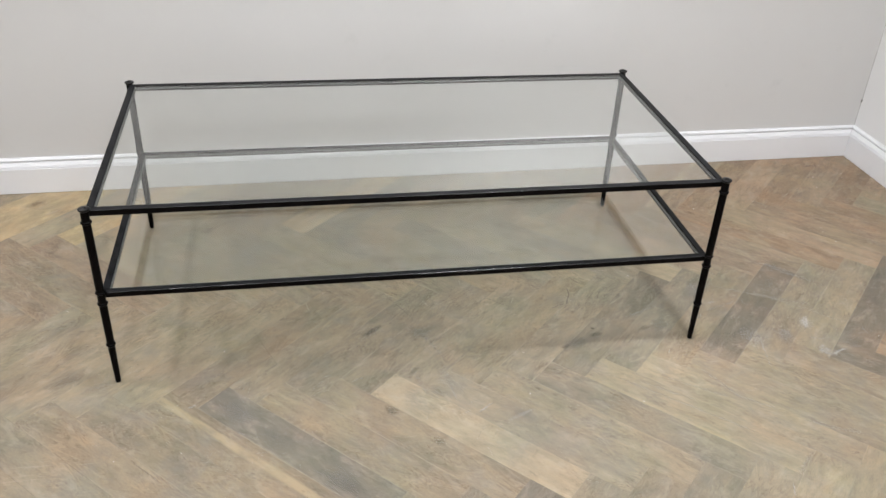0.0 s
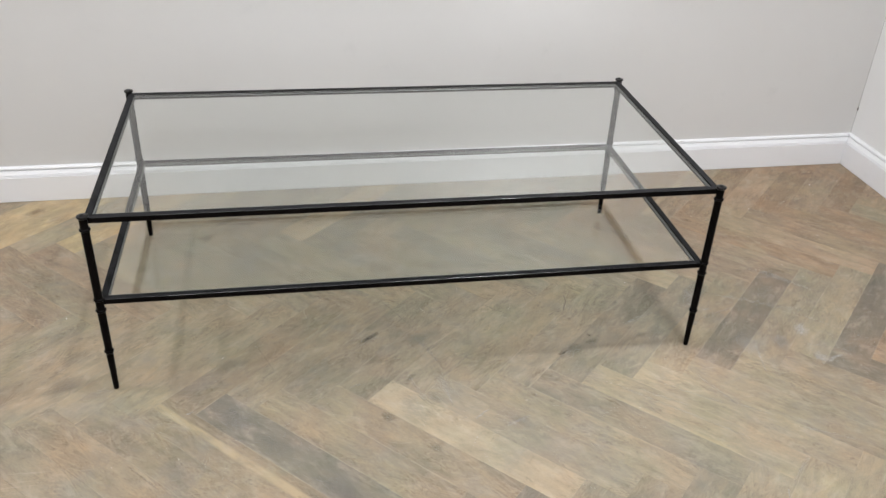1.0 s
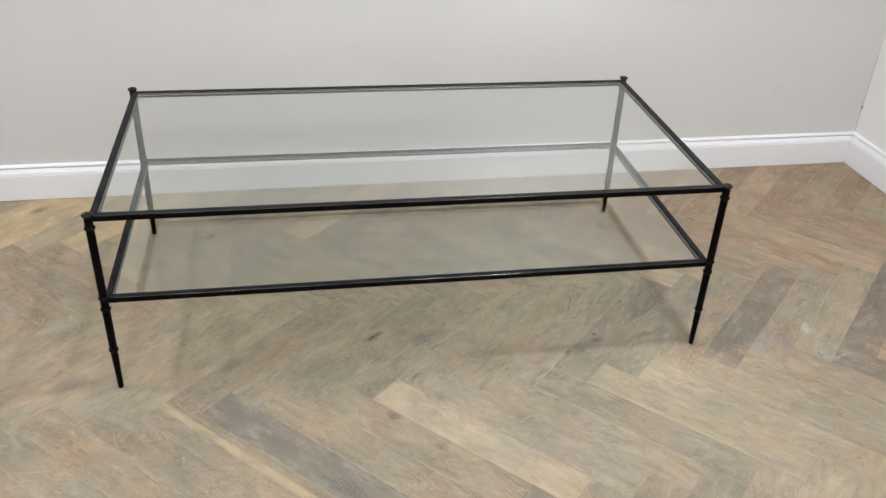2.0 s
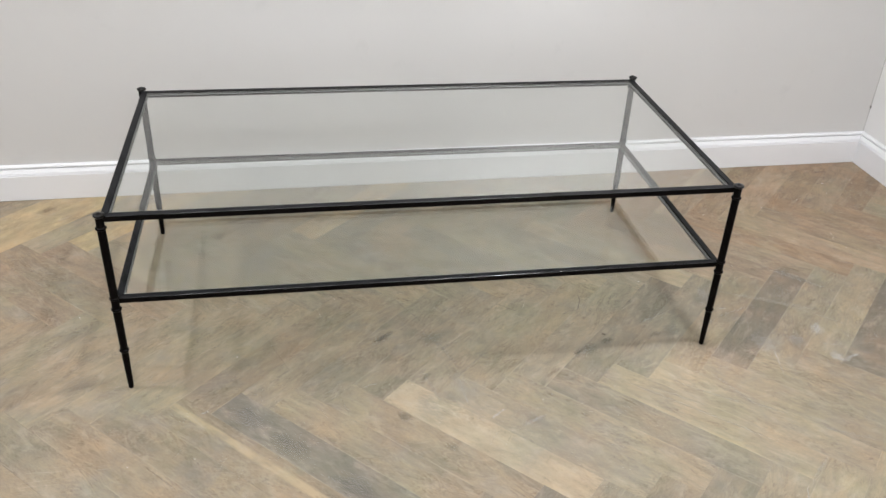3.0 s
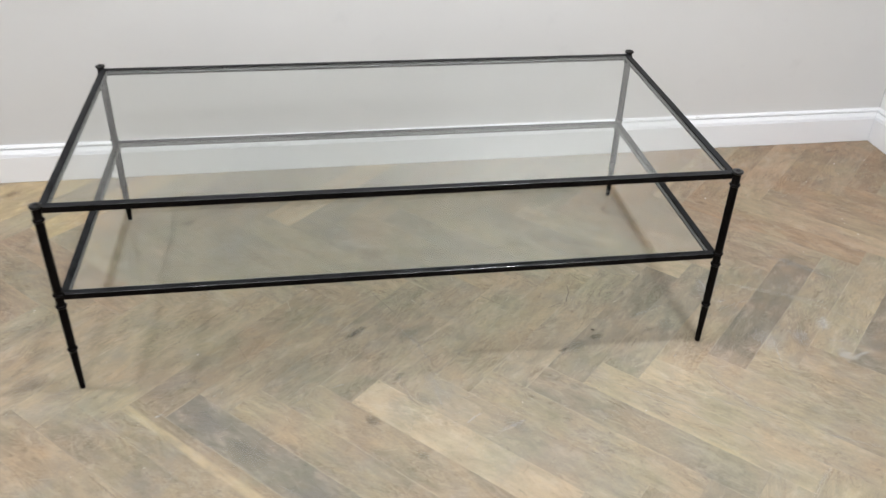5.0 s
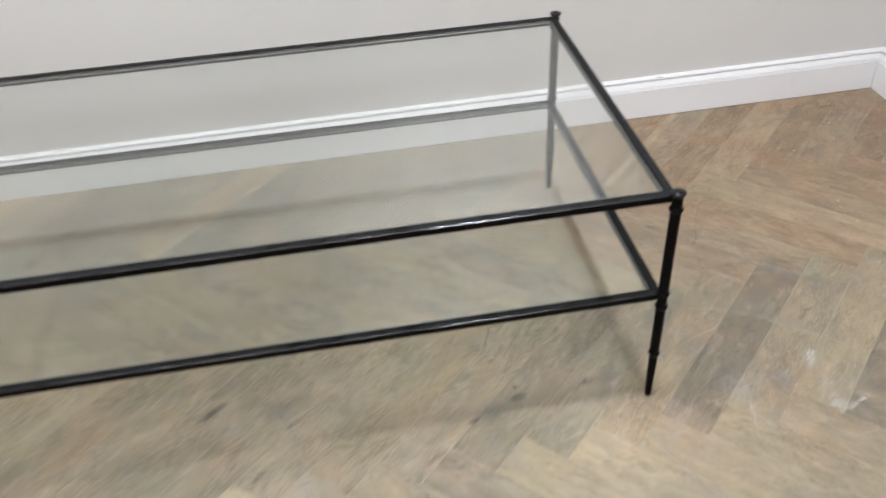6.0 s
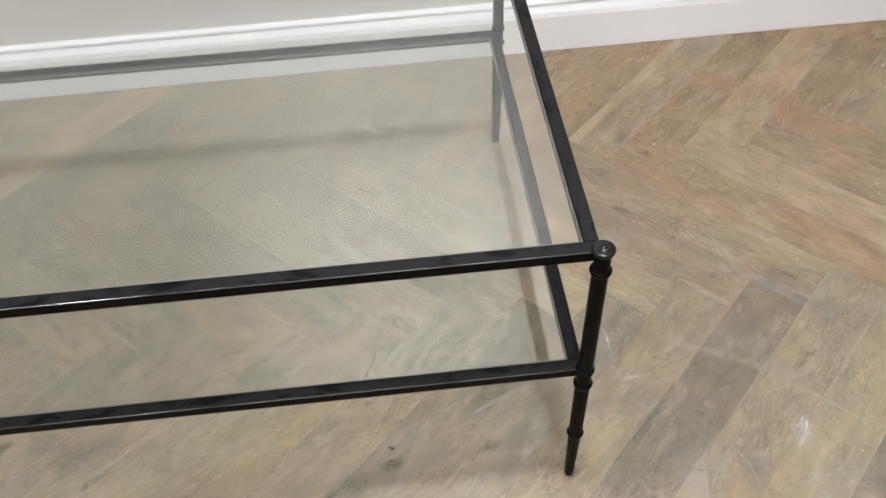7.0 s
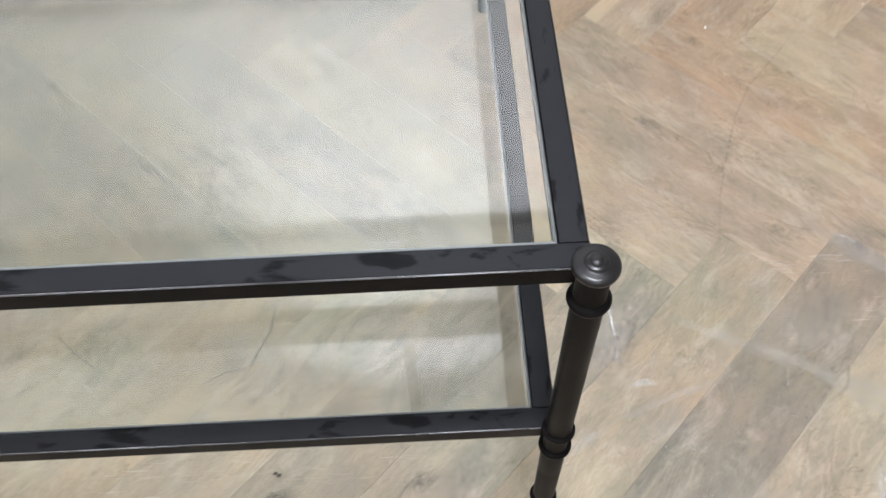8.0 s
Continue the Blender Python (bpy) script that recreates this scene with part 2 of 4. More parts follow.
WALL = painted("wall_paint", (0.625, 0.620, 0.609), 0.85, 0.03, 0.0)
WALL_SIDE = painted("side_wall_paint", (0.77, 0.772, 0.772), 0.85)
WHITE = painted("skirting_gloss", (0.800, 0.808, 0.828), 0.38, 0.02, 0.03)
GAP_SHADE = painted("gap_shade_grey", (0.36, 0.36, 0.355), 0.8)
CEILING = painted("ceiling_paint", (0.82, 0.81, 0.79), 0.9)
DARK_GAP = painted("dark_gap", (0.16, 0.15, 0.14), 0.9)
CRACK = painted("dusty_crack", (0.46, 0.45, 0.44), 0.9)
UNDERLAY = painted("underlay", (0.28, 0.24, 0.185), 0.9)


def scuffed(name, colour, low, high, strength):
    """A thin, broken deposit on the floor: it covers only in crumbs."""
    m, nt, b = nodes_of(name)
    spot = nt.nodes.new("ShaderNodeNewGeometry").outputs["Position"]
    b.inputs["Base Color"].default_value = (*colour, 1)
    b.inputs["Roughness"].default_value = 0.85
    faded = nt.nodes.new("ShaderNodeMath")
    faded.operation, faded.use_clamp = "MULTIPLY", True
    nt.links.new(ramp(nt, noise_of(nt, spot, 190.0, 5.0, 0.7), ((low, grey(0)), (high, grey(1)))), faded.inputs[0])
    soft = nt.nodes.new("ShaderNodeAttribute")
    soft.attribute_name = "soft"
    nt.links.new(math_node(nt, "MULTIPLY", soft.outputs["Fac"], strength), faded.inputs[1])
    nt.links.new(faded.outputs[0], b.inputs["Alpha"])
    return m


CHALK = scuffed("chalky_scuff", (0.70, 0.68, 0.64), 0.30, 0.66, 1.0)
SMEAR = scuffed("rubbed_smear", (0.52, 0.49, 0.44), 0.34, 0.74, 0.55)
BRUISE = scuffed("grey_bruise", (0.195, 0.188, 0.180), 0.34, 0.62, 0.42)
FINE = scuffed("fine_scratch", (0.58, 0.565, 0.545), 0.36, 0.72, 0.55)
DRAG = scuffed("dark_drag_mark", (0.09, 0.078, 0.066), 0.32, 0.74, 0.40)
KNOT = scuffed("dark_knot", (0.085, 0.076, 0.070), 0.32, 0.70, 0.66)
RUB = painted("rubbed_wood", (0.42, 0.39, 0.34), 0.8)
CHECK = painted("dark_check", (0.165, 0.142, 0.112), 0.85)
SPECK = painted("white_grit", (0.78, 0.77, 0.75), 0.8)
GRIT = painted("grit_dark", (0.05, 0.04, 0.035), 0.8)


def bronze(name="blackened_metal", shine=0.045):
    m, nt, b = nodes_of(name)
    tc = nt.nodes.new("ShaderNodeTexCoord").outputs["Object"]
    big = noise_of(nt, tc, 14.0, 3.0, 0.5, 0.5)
    fine = noise_of(nt, tc, 420.0, 3.0, 0.6)
    col = mix(nt, "MIX", ramp(nt, big, ((0.40, grey(0)), (0.62, grey(1)))), (0.0024, 0.0021, 0.0021), (0.0046, 0.0039, 0.0037))
    nt.links.new(col, b.inputs["Base Color"])
    nt.links.new(ramp(nt, big, ((0.42, grey(0.30)), (0.52, grey(0.40)))), b.inputs["Roughness"])
    b.inputs["Specular IOR Level"].default_value = shine
    bump(nt, b, fine, 0.02, 0.0005)
    return m


def smudged():
    """The upper faces of the rails: mirrored ceiling put into the colour as bluish grey, with finger marks wiped in it.
    """
    m, nt, b = nodes_of("smudged_sheen_metal")
    tc = nt.nodes.new("ShaderNodeTexCoord").outputs["Object"]
    mark = noise_of(nt, mapped(nt, tc, (0.6, 1.6, 1.0)), 34.0, 5.0, 0.62, 0.8)
    fine = noise_of(nt, tc, 500.0, 3.0, 0.6)
    wiped = ramp(nt, mark, ((0.56, grey(0)), (0.60, grey(1))))
    col = mix(nt, "MIX", wiped, (0.0142, 0.0146, 0.0160), (0.0045, 0.0046, 0.0050))
    nt.links.new(col, b.inputs["Base Color"])
    nt.links.new(ramp(nt, mark, ((0.55, grey(0.40)), (0.60, grey(0.31)))), b.inputs["Roughness"])
    b.inputs["Specular IOR Level"].default_value = 0.06
    bump(nt, b, fine, 0.02, 0.0005)
    return m


def rubbed():
    """The rounded arris of the rails: brighter metal put in for their highlight line, duller in places."""
    m, nt, b = nodes_of("highlight_metal_arris")
    tc = nt.nodes.new("ShaderNodeTexCoord").outputs["Object"]
    wear = noise_of(nt, mapped(nt, tc, (0.4, 1.0, 1.0)), 22.0, 4.0, 0.6)
    nt.links.new(ramp(nt, wear, ((0.34, (0.02, 0.02, 0.021)), (0.62, (0.115, 0.115, 0.120)))), b.inputs["Base Color"])
    b.inputs["Metallic"].default_value = 1.0
    nt.links.new(ramp(nt, wear, ((0.36, grey(0.34)), (0.60, grey(0.22)))), b.inputs["Roughness"])
    return m


BRONZE, TOP_SHEEN, ARRIS_SHINE = bronze(), smudged(), rubbed()
CAP = bronze("handled_metal_cap", 0.30)


def glass():
    """Flat clear float glass: what is not mirrored goes straight through, faintly green."""
    m, nt, b = nodes_of("clear_glass")
    nt.nodes.remove(b)
    clear = add(nt, "ShaderNodeBsdfTransparent", Color=(0.945, 0.956, 0.949, 1))
    gloss = add(nt, "ShaderNodeBsdfGlossy", Color=(1, 1, 1, 1), Roughness=0.0)
    facing = add(nt, "ShaderNodeLayerWeight", Blend=0.5).outputs["Facing"]
    steep = math_node(nt, "POWER", facing, 4.5)
    part_mirrored = math_node(nt, "ADD", math_node(nt, "MULTIPLY", steep, 0.94), 0.057)
    both = nt.nodes.new("ShaderNodeMixShader")
    nt.links.new(part_mirrored, both.inputs[0])
    nt.links.new(clear.outputs[0], both.inputs[1])
    nt.links.new(gloss.outputs[0], both.inputs[2])
    nt.links.new(both.outputs[0], nt.nodes["Material Output"].inputs["Surface"])
    return m


def glass_rim():
    m, nt, b = nodes_of("polished_glass_edge")
    b.inputs["Base Color"].default_value = (0.012, 0.015, 0.014, 1)
    b.inputs["Specular IOR Level"].default_value = 0.2
    b.inputs["Roughness"].default_value = 0.3
    b.inputs["IOR"].default_value = 1.5
    return m


RIM = glass_rim()
# pale grey painted on the chamfer for the light its polished edge catches
EDGE_GLINT = nodes_of("glass_edge_glint")[0]
EDGE_GLINT.node_tree.nodes["Principled BSDF"].inputs["Base Color"].default_value = (0.15, 0.16, 0.155, 1)
EDGE_GLINT.node_tree.nodes["Principled BSDF"].inputs["Roughness"].default_value = 0.35
GLASS = glass()


def glow(name, colour, strength):
    m, nt, b = nodes_of(name)
    b.inputs["Emission Color"].default_value = (*colour, 1)
    b.inputs["Emission Strength"].default_value = strength
    return m


LENS = glow("lamp_lens", LIGHT_COLOUR, 4.0)

# ---------------------------------------------------------------- mesh helpers


def mesh_of(name, bm, *mats):
    me = bpy.data.meshes.new(name)
    bmesh.ops.recalc_face_normals(bm, faces=bm.faces)
    bm.to_mesh(me)
    bm.free()
    for m in mats:
        me.materials.append(m)
    return me


def part(name, bm, material, parent=None, label="", m=None):
    mats = material if isinstance(material, tuple) else (material,)
    ob = new(name, mesh_of(name, bm, *mats))
    if parent is not None:
        ob.parent = parent
    if m is not None:
        ob.matrix_basis = m
    if label:
        ob["label"] = label
    return ob


def box_bm(x0, x1, y0, y1, z0, z1, bevel=0.0, segments=1, bm=None):
    bm = bm or bmesh.new()
    made = bmesh.ops.create_cube(bm, size=1.0, matrix=Matrix.LocRotScale(
        ((x0 + x1) / 2, (y0 + y1) / 2, (z0 + z1) / 2), None, (x1 - x0, y1 - y0, z1 - z0)))
    if bevel:
        edges = {e for v in made["verts"] for e in v.link_edges}
        bmesh.ops.bevel(bm, geom=list(edges), offset=bevel, segments=segments, affect="EDGES", profile=0.5)
    return bm


def lathe_bm(profile, steps=32, bm=None):
    """profile: (radius, z) from bottom to top, closed by fans at both ends."""
    bm = bm or bmesh.new()
    rings = []
    for r, z in profile:
        if r < 1e-6:
            rings.append([bm.verts.new((0, 0, z))])
        else:
            rings.append([bm.verts.new((r * math.cos(a), r * math.sin(a), z))
                          for a in (2 * math.pi * i / steps for i in range(steps))])
    for lo, hi in zip(rings, rings[1:]):
        for i in range(steps):
            j = (i + 1) % steps
            if len(lo) == 1:
                bm.faces.new((lo[0], hi[j], hi[i]))
            elif len(hi) == 1:
                bm.faces.new((lo[i], lo[j], hi[0]))
            else:
                bm.faces.new((lo[i], lo[j], hi[j], hi[i]))
    for f in bm.faces:
        f.smooth = True
    return bm


def sweep_bm(profile, x0, x1, bm=None, mitre=(0, 0)):
    """A closed profile of (y, z) drawn out along x, its ends cut slanting by mitre."""
    bm = bm or bmesh.new()
    a = [bm.verts.new((x0 + mitre[0] * y, y, z)) for y, z in profile]
    b = [bm.verts.new((x1 + mitre[1] * y, y, z)) for y, z in profile]
    n = len(profile)
    for i in range(n):
        j = (i + 1) % n
        bm.faces.new((a[i], a[j], b[j], b[i]))
    bm.faces.new(a)
    bm.faces.new(b)
    return bm


# ---------------------------------------------------------------- the room
# The inner corner of the skirting stands at CORNER; the back wall leans half a degree off the table's line.
CORNER = (1.013, 0.963)
BACK = pose(CORNER[0], CORNER[1], 0, 0, 0, 0.54)
SIDE = pose(CORNER[0], CORNER[1], 0, 0, 0, 1.2)
WEST, SOUTH = -3.7, -4.6
SKIRT = 0.024

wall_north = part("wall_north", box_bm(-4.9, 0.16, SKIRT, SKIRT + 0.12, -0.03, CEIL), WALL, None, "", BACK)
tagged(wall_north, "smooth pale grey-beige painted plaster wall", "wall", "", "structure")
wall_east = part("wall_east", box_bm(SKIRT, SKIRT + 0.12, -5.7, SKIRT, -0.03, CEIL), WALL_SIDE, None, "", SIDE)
tagged(wall_east, "plain off-white painted plaster wall", "wall", "", "structure")
wall_west = part("wall_west", box_bm(WEST - 0.12, WEST, SOUTH, 0.99, -0.03, CEIL), WALL_SIDE)
tagged(wall_west, "plain off-white painted plaster wall", "wall", "", "structure")
wall_south = part("wall_south", box_bm(WEST - 0.12, 1.3, SOUTH - 0.12, SOUTH, -0.03, CEIL), WALL_SIDE)
tagged(wall_south, "plain off-white painted plaster wall", "wall", "", "structure")
ceiling = part("ceiling", box_bm(WEST - 0.12, 1.3, SOUTH - 0.12, 1.15, CEIL, CEIL + 0.1), CEILING)
tagged(ceiling, "plain white painted ceiling", "ceiling", "", "structure")

# a shallow boxed bulkhead high on the wall, met again in the glass of the table; its front boards are jointed
BULK_LOW, BULK_DEEP = 1.79, 0.085
for x0, x1 in ((-4.6, -1.1825), (-1.1815, 0.016)):
    board = part("wall_bulkhead", box_bm(x0, x1, SKIRT - BULK_DEEP, SKIRT - 0.0005, BULK_LOW, CEIL - 0.001, 0.003), WALL_SIDE, None, "", BACK)
    tagged(board, "plain off-white boxed bulkhead high on the wall", "bulkhead", "", "structure")

# grey strip laid over the joint, its colour standing for a gap in shade
strip = part("wall_cover_strip", box_bm(-1.198, -1.166, SKIRT - BULK_DEEP - 0.004, SKIRT - BULK_DEEP - 0.0002, BULK_LOW + 0.02, CEIL - 0.01, 0.0015), GAP_SHADE, None, "", BACK)
tagged(strip, "narrow grey strip standing in for a shaded gap between bulkhead boards", "cover strip", "", "structure")

# moulded skirting: plain board, stepped ogee, top bead
SKIRT_PROFILE = [
    (SKIRT, 0.0006), (0.0008, 0.0006), (0.0, 0.0018), (0.0, 0.0818), (0.0008, 0.0824), (0.0044, 0.0828), (0.0044, 0.0838), (0.0022, 0.0842), (0.0026, 0.0866),
    (0.0066, 0.0869), (0.0066, 0.0878), (0.0054, 0.0882), (0.0058, 0.0900), (0.0074, 0.0920), (0.0096, 0.0950), (0.0112, 0.0978), (0.0120, 0.1000), (0.0185, 0.1006),
    (0.0185, 0.1030), (0.0136, 0.1034), (0.0128, 0.1052), (0.0134, 0.1074), (0.0154, 0.1094), (0.0186, 0.1110), (SKIRT, 0.1118)]


def skirting(name, length, m, label):
    run = [(y, z) for y, z in SKIRT_PROFILE]
    ob = part(name, sweep_bm(run, -length, -0.0007, None, (0, 1)), WHITE, None, "", m)
    return tagged(ob, label, "skirting board", "", "structure")


baseboard_north = skirting("baseboard_north", 4.85, BACK, "white gloss moulded skirting board along the wall")
# the side run: its face looks to -x, so its length lies along -y
SIDE_TURN = SIDE @ pose(0, 0, 0, 0, 0, -90)
bm_side = sweep_bm(SKIRT_PROFILE, 0.0007, 5.6, None, (-1, 0))
baseboard_east = part("baseboard_east", bm_side, WHITE, None, "", SIDE_TURN)
tagged(baseboard_east, "white gloss moulded skirting board with a mitred corner", "skirting board", "", "structure")

# a scrape through the paint on the top bead, and a dark open joint under the board
nick_bm = bmesh.new()
bmesh.ops.create_icosphere(nick_bm, subdivisions=2, radius=1.0, matrix=Matrix.Diagonal((0.009, 0.0022, 0.0011, 1)))
for v in nick_bm.verts:
    v.co *= 1 + 0.35 * noise.noise(v.co * 400)
nick = part("paint_nick", nick_bm, CRACK, None, "", BACK @ pose(-0.632, 0.0148, 0.1085))
tagged(nick, "small dark scrape in the white skirting paint", "paint chip", "", "structure")

# hairline crack down the corner, with a chip in the plaster
crack_bm = bmesh.new()
rng = random.Random(5)
prev = None
for i in range(60):
    z = 0.113 + i * 0.022
    wdt = 0.0011 * rng.uniform(0.5, 1.2) * max(0.25, 1 - i / 60)
    c = SKIRT - 0.0012 + rng.uniform(-0.0004, 0.0004)
    row = [crack_bm.verts.new((c - wdt, c + 0.001, z)), crack_bm.verts.new((c + 0.001, c - wdt, z))]
    if prev:
        crack_bm.faces.new((prev[0], prev[1], row[1], row[0]))
    prev = row
crack = part("corner_crack", crack_bm, CRACK, None, "", pose(CORNER[0], CORNER[1], 0, 0, 0, 0.8))
tagged(crack, "hairline dark crack down the corner of two walls", "crack", "", "structure")
chip_bm = bmesh.new()
bmesh.ops.create_icosphere(chip_bm, subdivisions=2, radius=0.005)
for v in chip_bm.verts:
    v.co = Vector((v.co.x * 0.7, v.co.y * 0.7, v.co.z * 1.2)) * (1 + 0.5 * noise.noise(v.co * 300))
chip = part("plaster_chip", chip_bm, DARK_GAP, None, "", pose(CORNER[0] + SKIRT - 0.001, CORNER[1] + SKIRT - 0.001, 0.205))
tagged(chip, "small dark chip knocked out of the wall corner", "chip", "", "structure")


# ---------------------------------------------------------------- ceiling downlights


def downlight():
    root = new("downlight")
    part("trim_ring", lathe_bm([(0.150, 0.0), (0.172, 0.0), (0.174, 0.004), (0.170, 0.009), (0.154, 0.010), (0.150, 0.004), (0.150, 0.0)], 40),
         WHITE, root)
    part("lens", lathe_bm([(0.0, 0.0), (0.150, 0.0), (0.150, 0.004), (0.0, 0.004)], 40), LENS, root, "glowing neutral white lens")
    return tagged(root, "round white recessed ceiling downlight, switched on", "ceiling light", "ceiling downlights")


# added fixture for the soft fill light behind the viewpoint, never in view
def light_panel():
    root = new("light_panel")
    for turn in range(4):
        part("frame_bar", box_bm(-0.31, 0.31, 0.292, 0.31, 0.0, 0.012, 0.002), WHITE, root, "", pose(0, 0, 0, 0, 0, 90 * turn))
    part("diffuser", box_bm(-0.291, 0.291, -0.291, 0.291, 0.004, 0.009), LENS, root, "glowing opal diffuser")
    return tagged(root, "square white glowing panel, added unseen as soft fill light", "ceiling light", "ceiling light panels")


DOWN_PLACES = [spot[:2] for spot in DOWNLIGHTS] + [BEAM_PLACE, SPOT_EYE[:2]]
FILL_PLACES = [(lx, ly) for ly, _ in FILL_PANELS for lx in FILL_X]
for make, places, drop in ((downlight, DOWN_PLACES, 0.0102), (light_panel, FILL_PLACES, 0.0122)):
    first = make()
    first.matrix_basis = pose(places[0][0], places[0][1], CEIL - drop)
    for lx, ly in places[1:]:
        copy_thing(first, pose(lx, ly, CEIL - drop))

# ---------------------------------------------------------------- the table
LENGTH, WIDTH = 1.383, 0.690
RAIL, RAIL_HIGH, RAIL_TOP, SHELF_TOP, SET_IN = 0.0154, 0.0133, 0.4442, 0.2437, 0.0014

table = new("coffee_table")
tagged(table, "long black metal coffee table with two clear glass shelves", "coffee table")


def ring_profile(z, r, rise):
    """A rounded collar on a tube of radius r."""
    out = []
    for i in range(7):
        a = math.pi * i / 6
        out.append((r + rise * math.sin(a), z - 0.0030 * math.cos(a)))
    return out


LEG_R = 0.0088
leg_profile = [(0.0, 0.0), (0.0045, 0.0), (0.0056, 0.0008), (0.0060, 0.003)]
leg_profile += [(0.0060 + 0.0020 * k / 6, 0.003 + 0.094 * k / 6) for k in range(1, 7)]
leg_profile += ring_profile(0.1076, 0.0082, 0.0026)
leg_profile += [(0.0084, 0.115), (0.0086, 0.16), (LEG_R, 0.210)]
leg_profile += ring_profile(0.2180, LEG_R - 0.0003, 0.0030)
leg_profile += [(LEG_R - 0.0002, 0.2225), (LEG_R - 0.0002, 0.2415)]
leg_profile += ring_profile(0.2462, LEG_R - 0.0003, 0.0028)
leg_profile += [(LEG_R, 0.2508), (LEG_R, 0.30), (LEG_R, 0.40), (LEG_R, 0.4125)]
leg_profile += ring_profile(0.4186, LEG_R, 0.0029)
leg_profile += [(LEG_R - 0.0002, 0.4230), (LEG_R - 0.0002, 0.4432)]
finial_profile = [(LEG_R - 0.0004, 0.4400), (LEG_R - 0.0002, 0.4436), (0.0106, 0.4440), (0.0117, 0.4449), (0.0120, 0.4464), (0.0117, 0.4479), (0.0108, 0.4487),
                  (0.0090, 0.4491), (0.0066, 0.4493), (0.0060, 0.4495), (0.0058, 0.4502), (0.0052, 0.4506), (0.0040, 0.4507), (0.0037, 0.4509), (0.0034, 0.4516),
                  (0.0026, 0.4522), (0.0013, 0.4525), (0.0, 0.4526)]
CORNERS = [(0.0, 0.0), (-LENGTH, 0.0), (0.0, WIDTH), (-LENGTH, WIDTH)]
leg_mesh = mesh_of("leg", lathe_bm(leg_profile, 36), BRONZE)
finial_mesh = mesh_of("finial", lathe_bm(finial_profile, 40), CAP)
for cx, cy in CORNERS:
    leg = new("leg", leg_mesh)
    leg.parent, leg.location = table, (cx, cy, 0)
    leg["label"] = "turned black metal leg with raised collars and a tapered foot"
    fin = new("finial", finial_mesh)
    fin.parent, fin.matrix_basis = leg, pose(0, 0, 0.0022)
    fin["label"] = "flat stepped button cap"


def rail_bm(length):
    """A bar along x, its face on -y and a narrow rebate for the glass on +y; the top stands at z 0. The outer arris is rounded."""
    h, lip, seat, soft, e = RAIL / 2, 0.0012, -0.0073, 0.0013, 0.0007
    prof = [(-h, -RAIL_HIGH + e)]
    prof += [(-h + soft - soft * math.cos(a), -soft + soft * math.sin(a)) for a in (math.pi / 2 * i / 5 for i in range(6))]
    prof += [(h - 0.0005, 0), (h, -0.0005), (h, seat), (h + lip, seat), (h + lip, -RAIL_HIGH + 0.0006), (h + lip - 0.0006, -RAIL_HIGH), (-h + e, -RAIL_HIGH)]
    bm = sweep_bm(prof, -length / 2, length / 2)
    bmesh.ops.recalc_face_normals(bm, faces=bm.faces)
    for f in bm.faces:
        if f.normal.z > 0.995 and f.calc_center_median().z > -0.001:
            f.material_index = 1
        elif f.normal.y < -0.42 and f.normal.z > 0.42:
            f.material_index = 2
    return bm


long_rail = mesh_of("long_rail", rail_bm(LENGTH - 0.0004), BRONZE, TOP_SHEEN, ARRIS_SHINE)
short_rail = mesh_of("short_rail", rail_bm(WIDTH - 2 * (RAIL + SET_IN) - 0.0003), BRONZE, TOP_SHEEN, ARRIS_SHINE)
INSET, END_IN = SET_IN + RAIL / 2, 0.0002 + RAIL / 2
for name, z in (("top_rail", RAIL_TOP), ("shelf_rail", SHELF_TOP)):
    for mesh, m in ((long_rail, pose(-LENGTH / 2, INSET, z)), (long_rail, pose(-LENGTH / 2, WIDTH - INSET, z, 0, 0, 180)),
                    (short_rail, pose(-END_IN, WIDTH / 2, z, 0, 0, 90)), (short_rail, pose(END_IN - LENGTH, WIDTH / 2, z, 0, 0, -90))):
        rail = new(name, mesh)
        rail.parent, rail.matrix_basis = table, m


def pane(name, z, label):
    g, k = SET_IN + RAIL + 0.0003, RAIL + 0.0005
    bm = box_bm(-LENGTH + k, -k, g, WIDTH - g, z - 0.0071, z - 0.0008, 0.0012, 1)
    bmesh.ops.recalc_face_normals(bm, faces=bm.faces)
    for f in bm.faces:
        if abs(f.normal.z) < 0.9:
            f.material_index = 1 if abs(f.normal.z) < 0.3 else 2
    return part(name, bm, (GLASS, RIM, EDGE_GLINT), table, label)


pane("glass_top", RAIL_TOP, "clear glass tabletop pane with polished edges")
pane("glass_shelf", SHELF_TOP, "clear glass lower shelf pane with polished edges")

# ---------------------------------------------------------------- the herringbone floor
PW, PL, U0, V0 = 0.0898, 0.511, -0.499, -0.660
R2 = math.sqrt(0.5)

slab = part("floor", box_bm(WEST - 0.1, 1.2, SOUTH - 0.1, 1.1, -0.06, -0.0030), UNDERLAY)
tagged(slab, "worn limed oak parquet floor laid in a herringbone pattern", "floor", "", "structure")

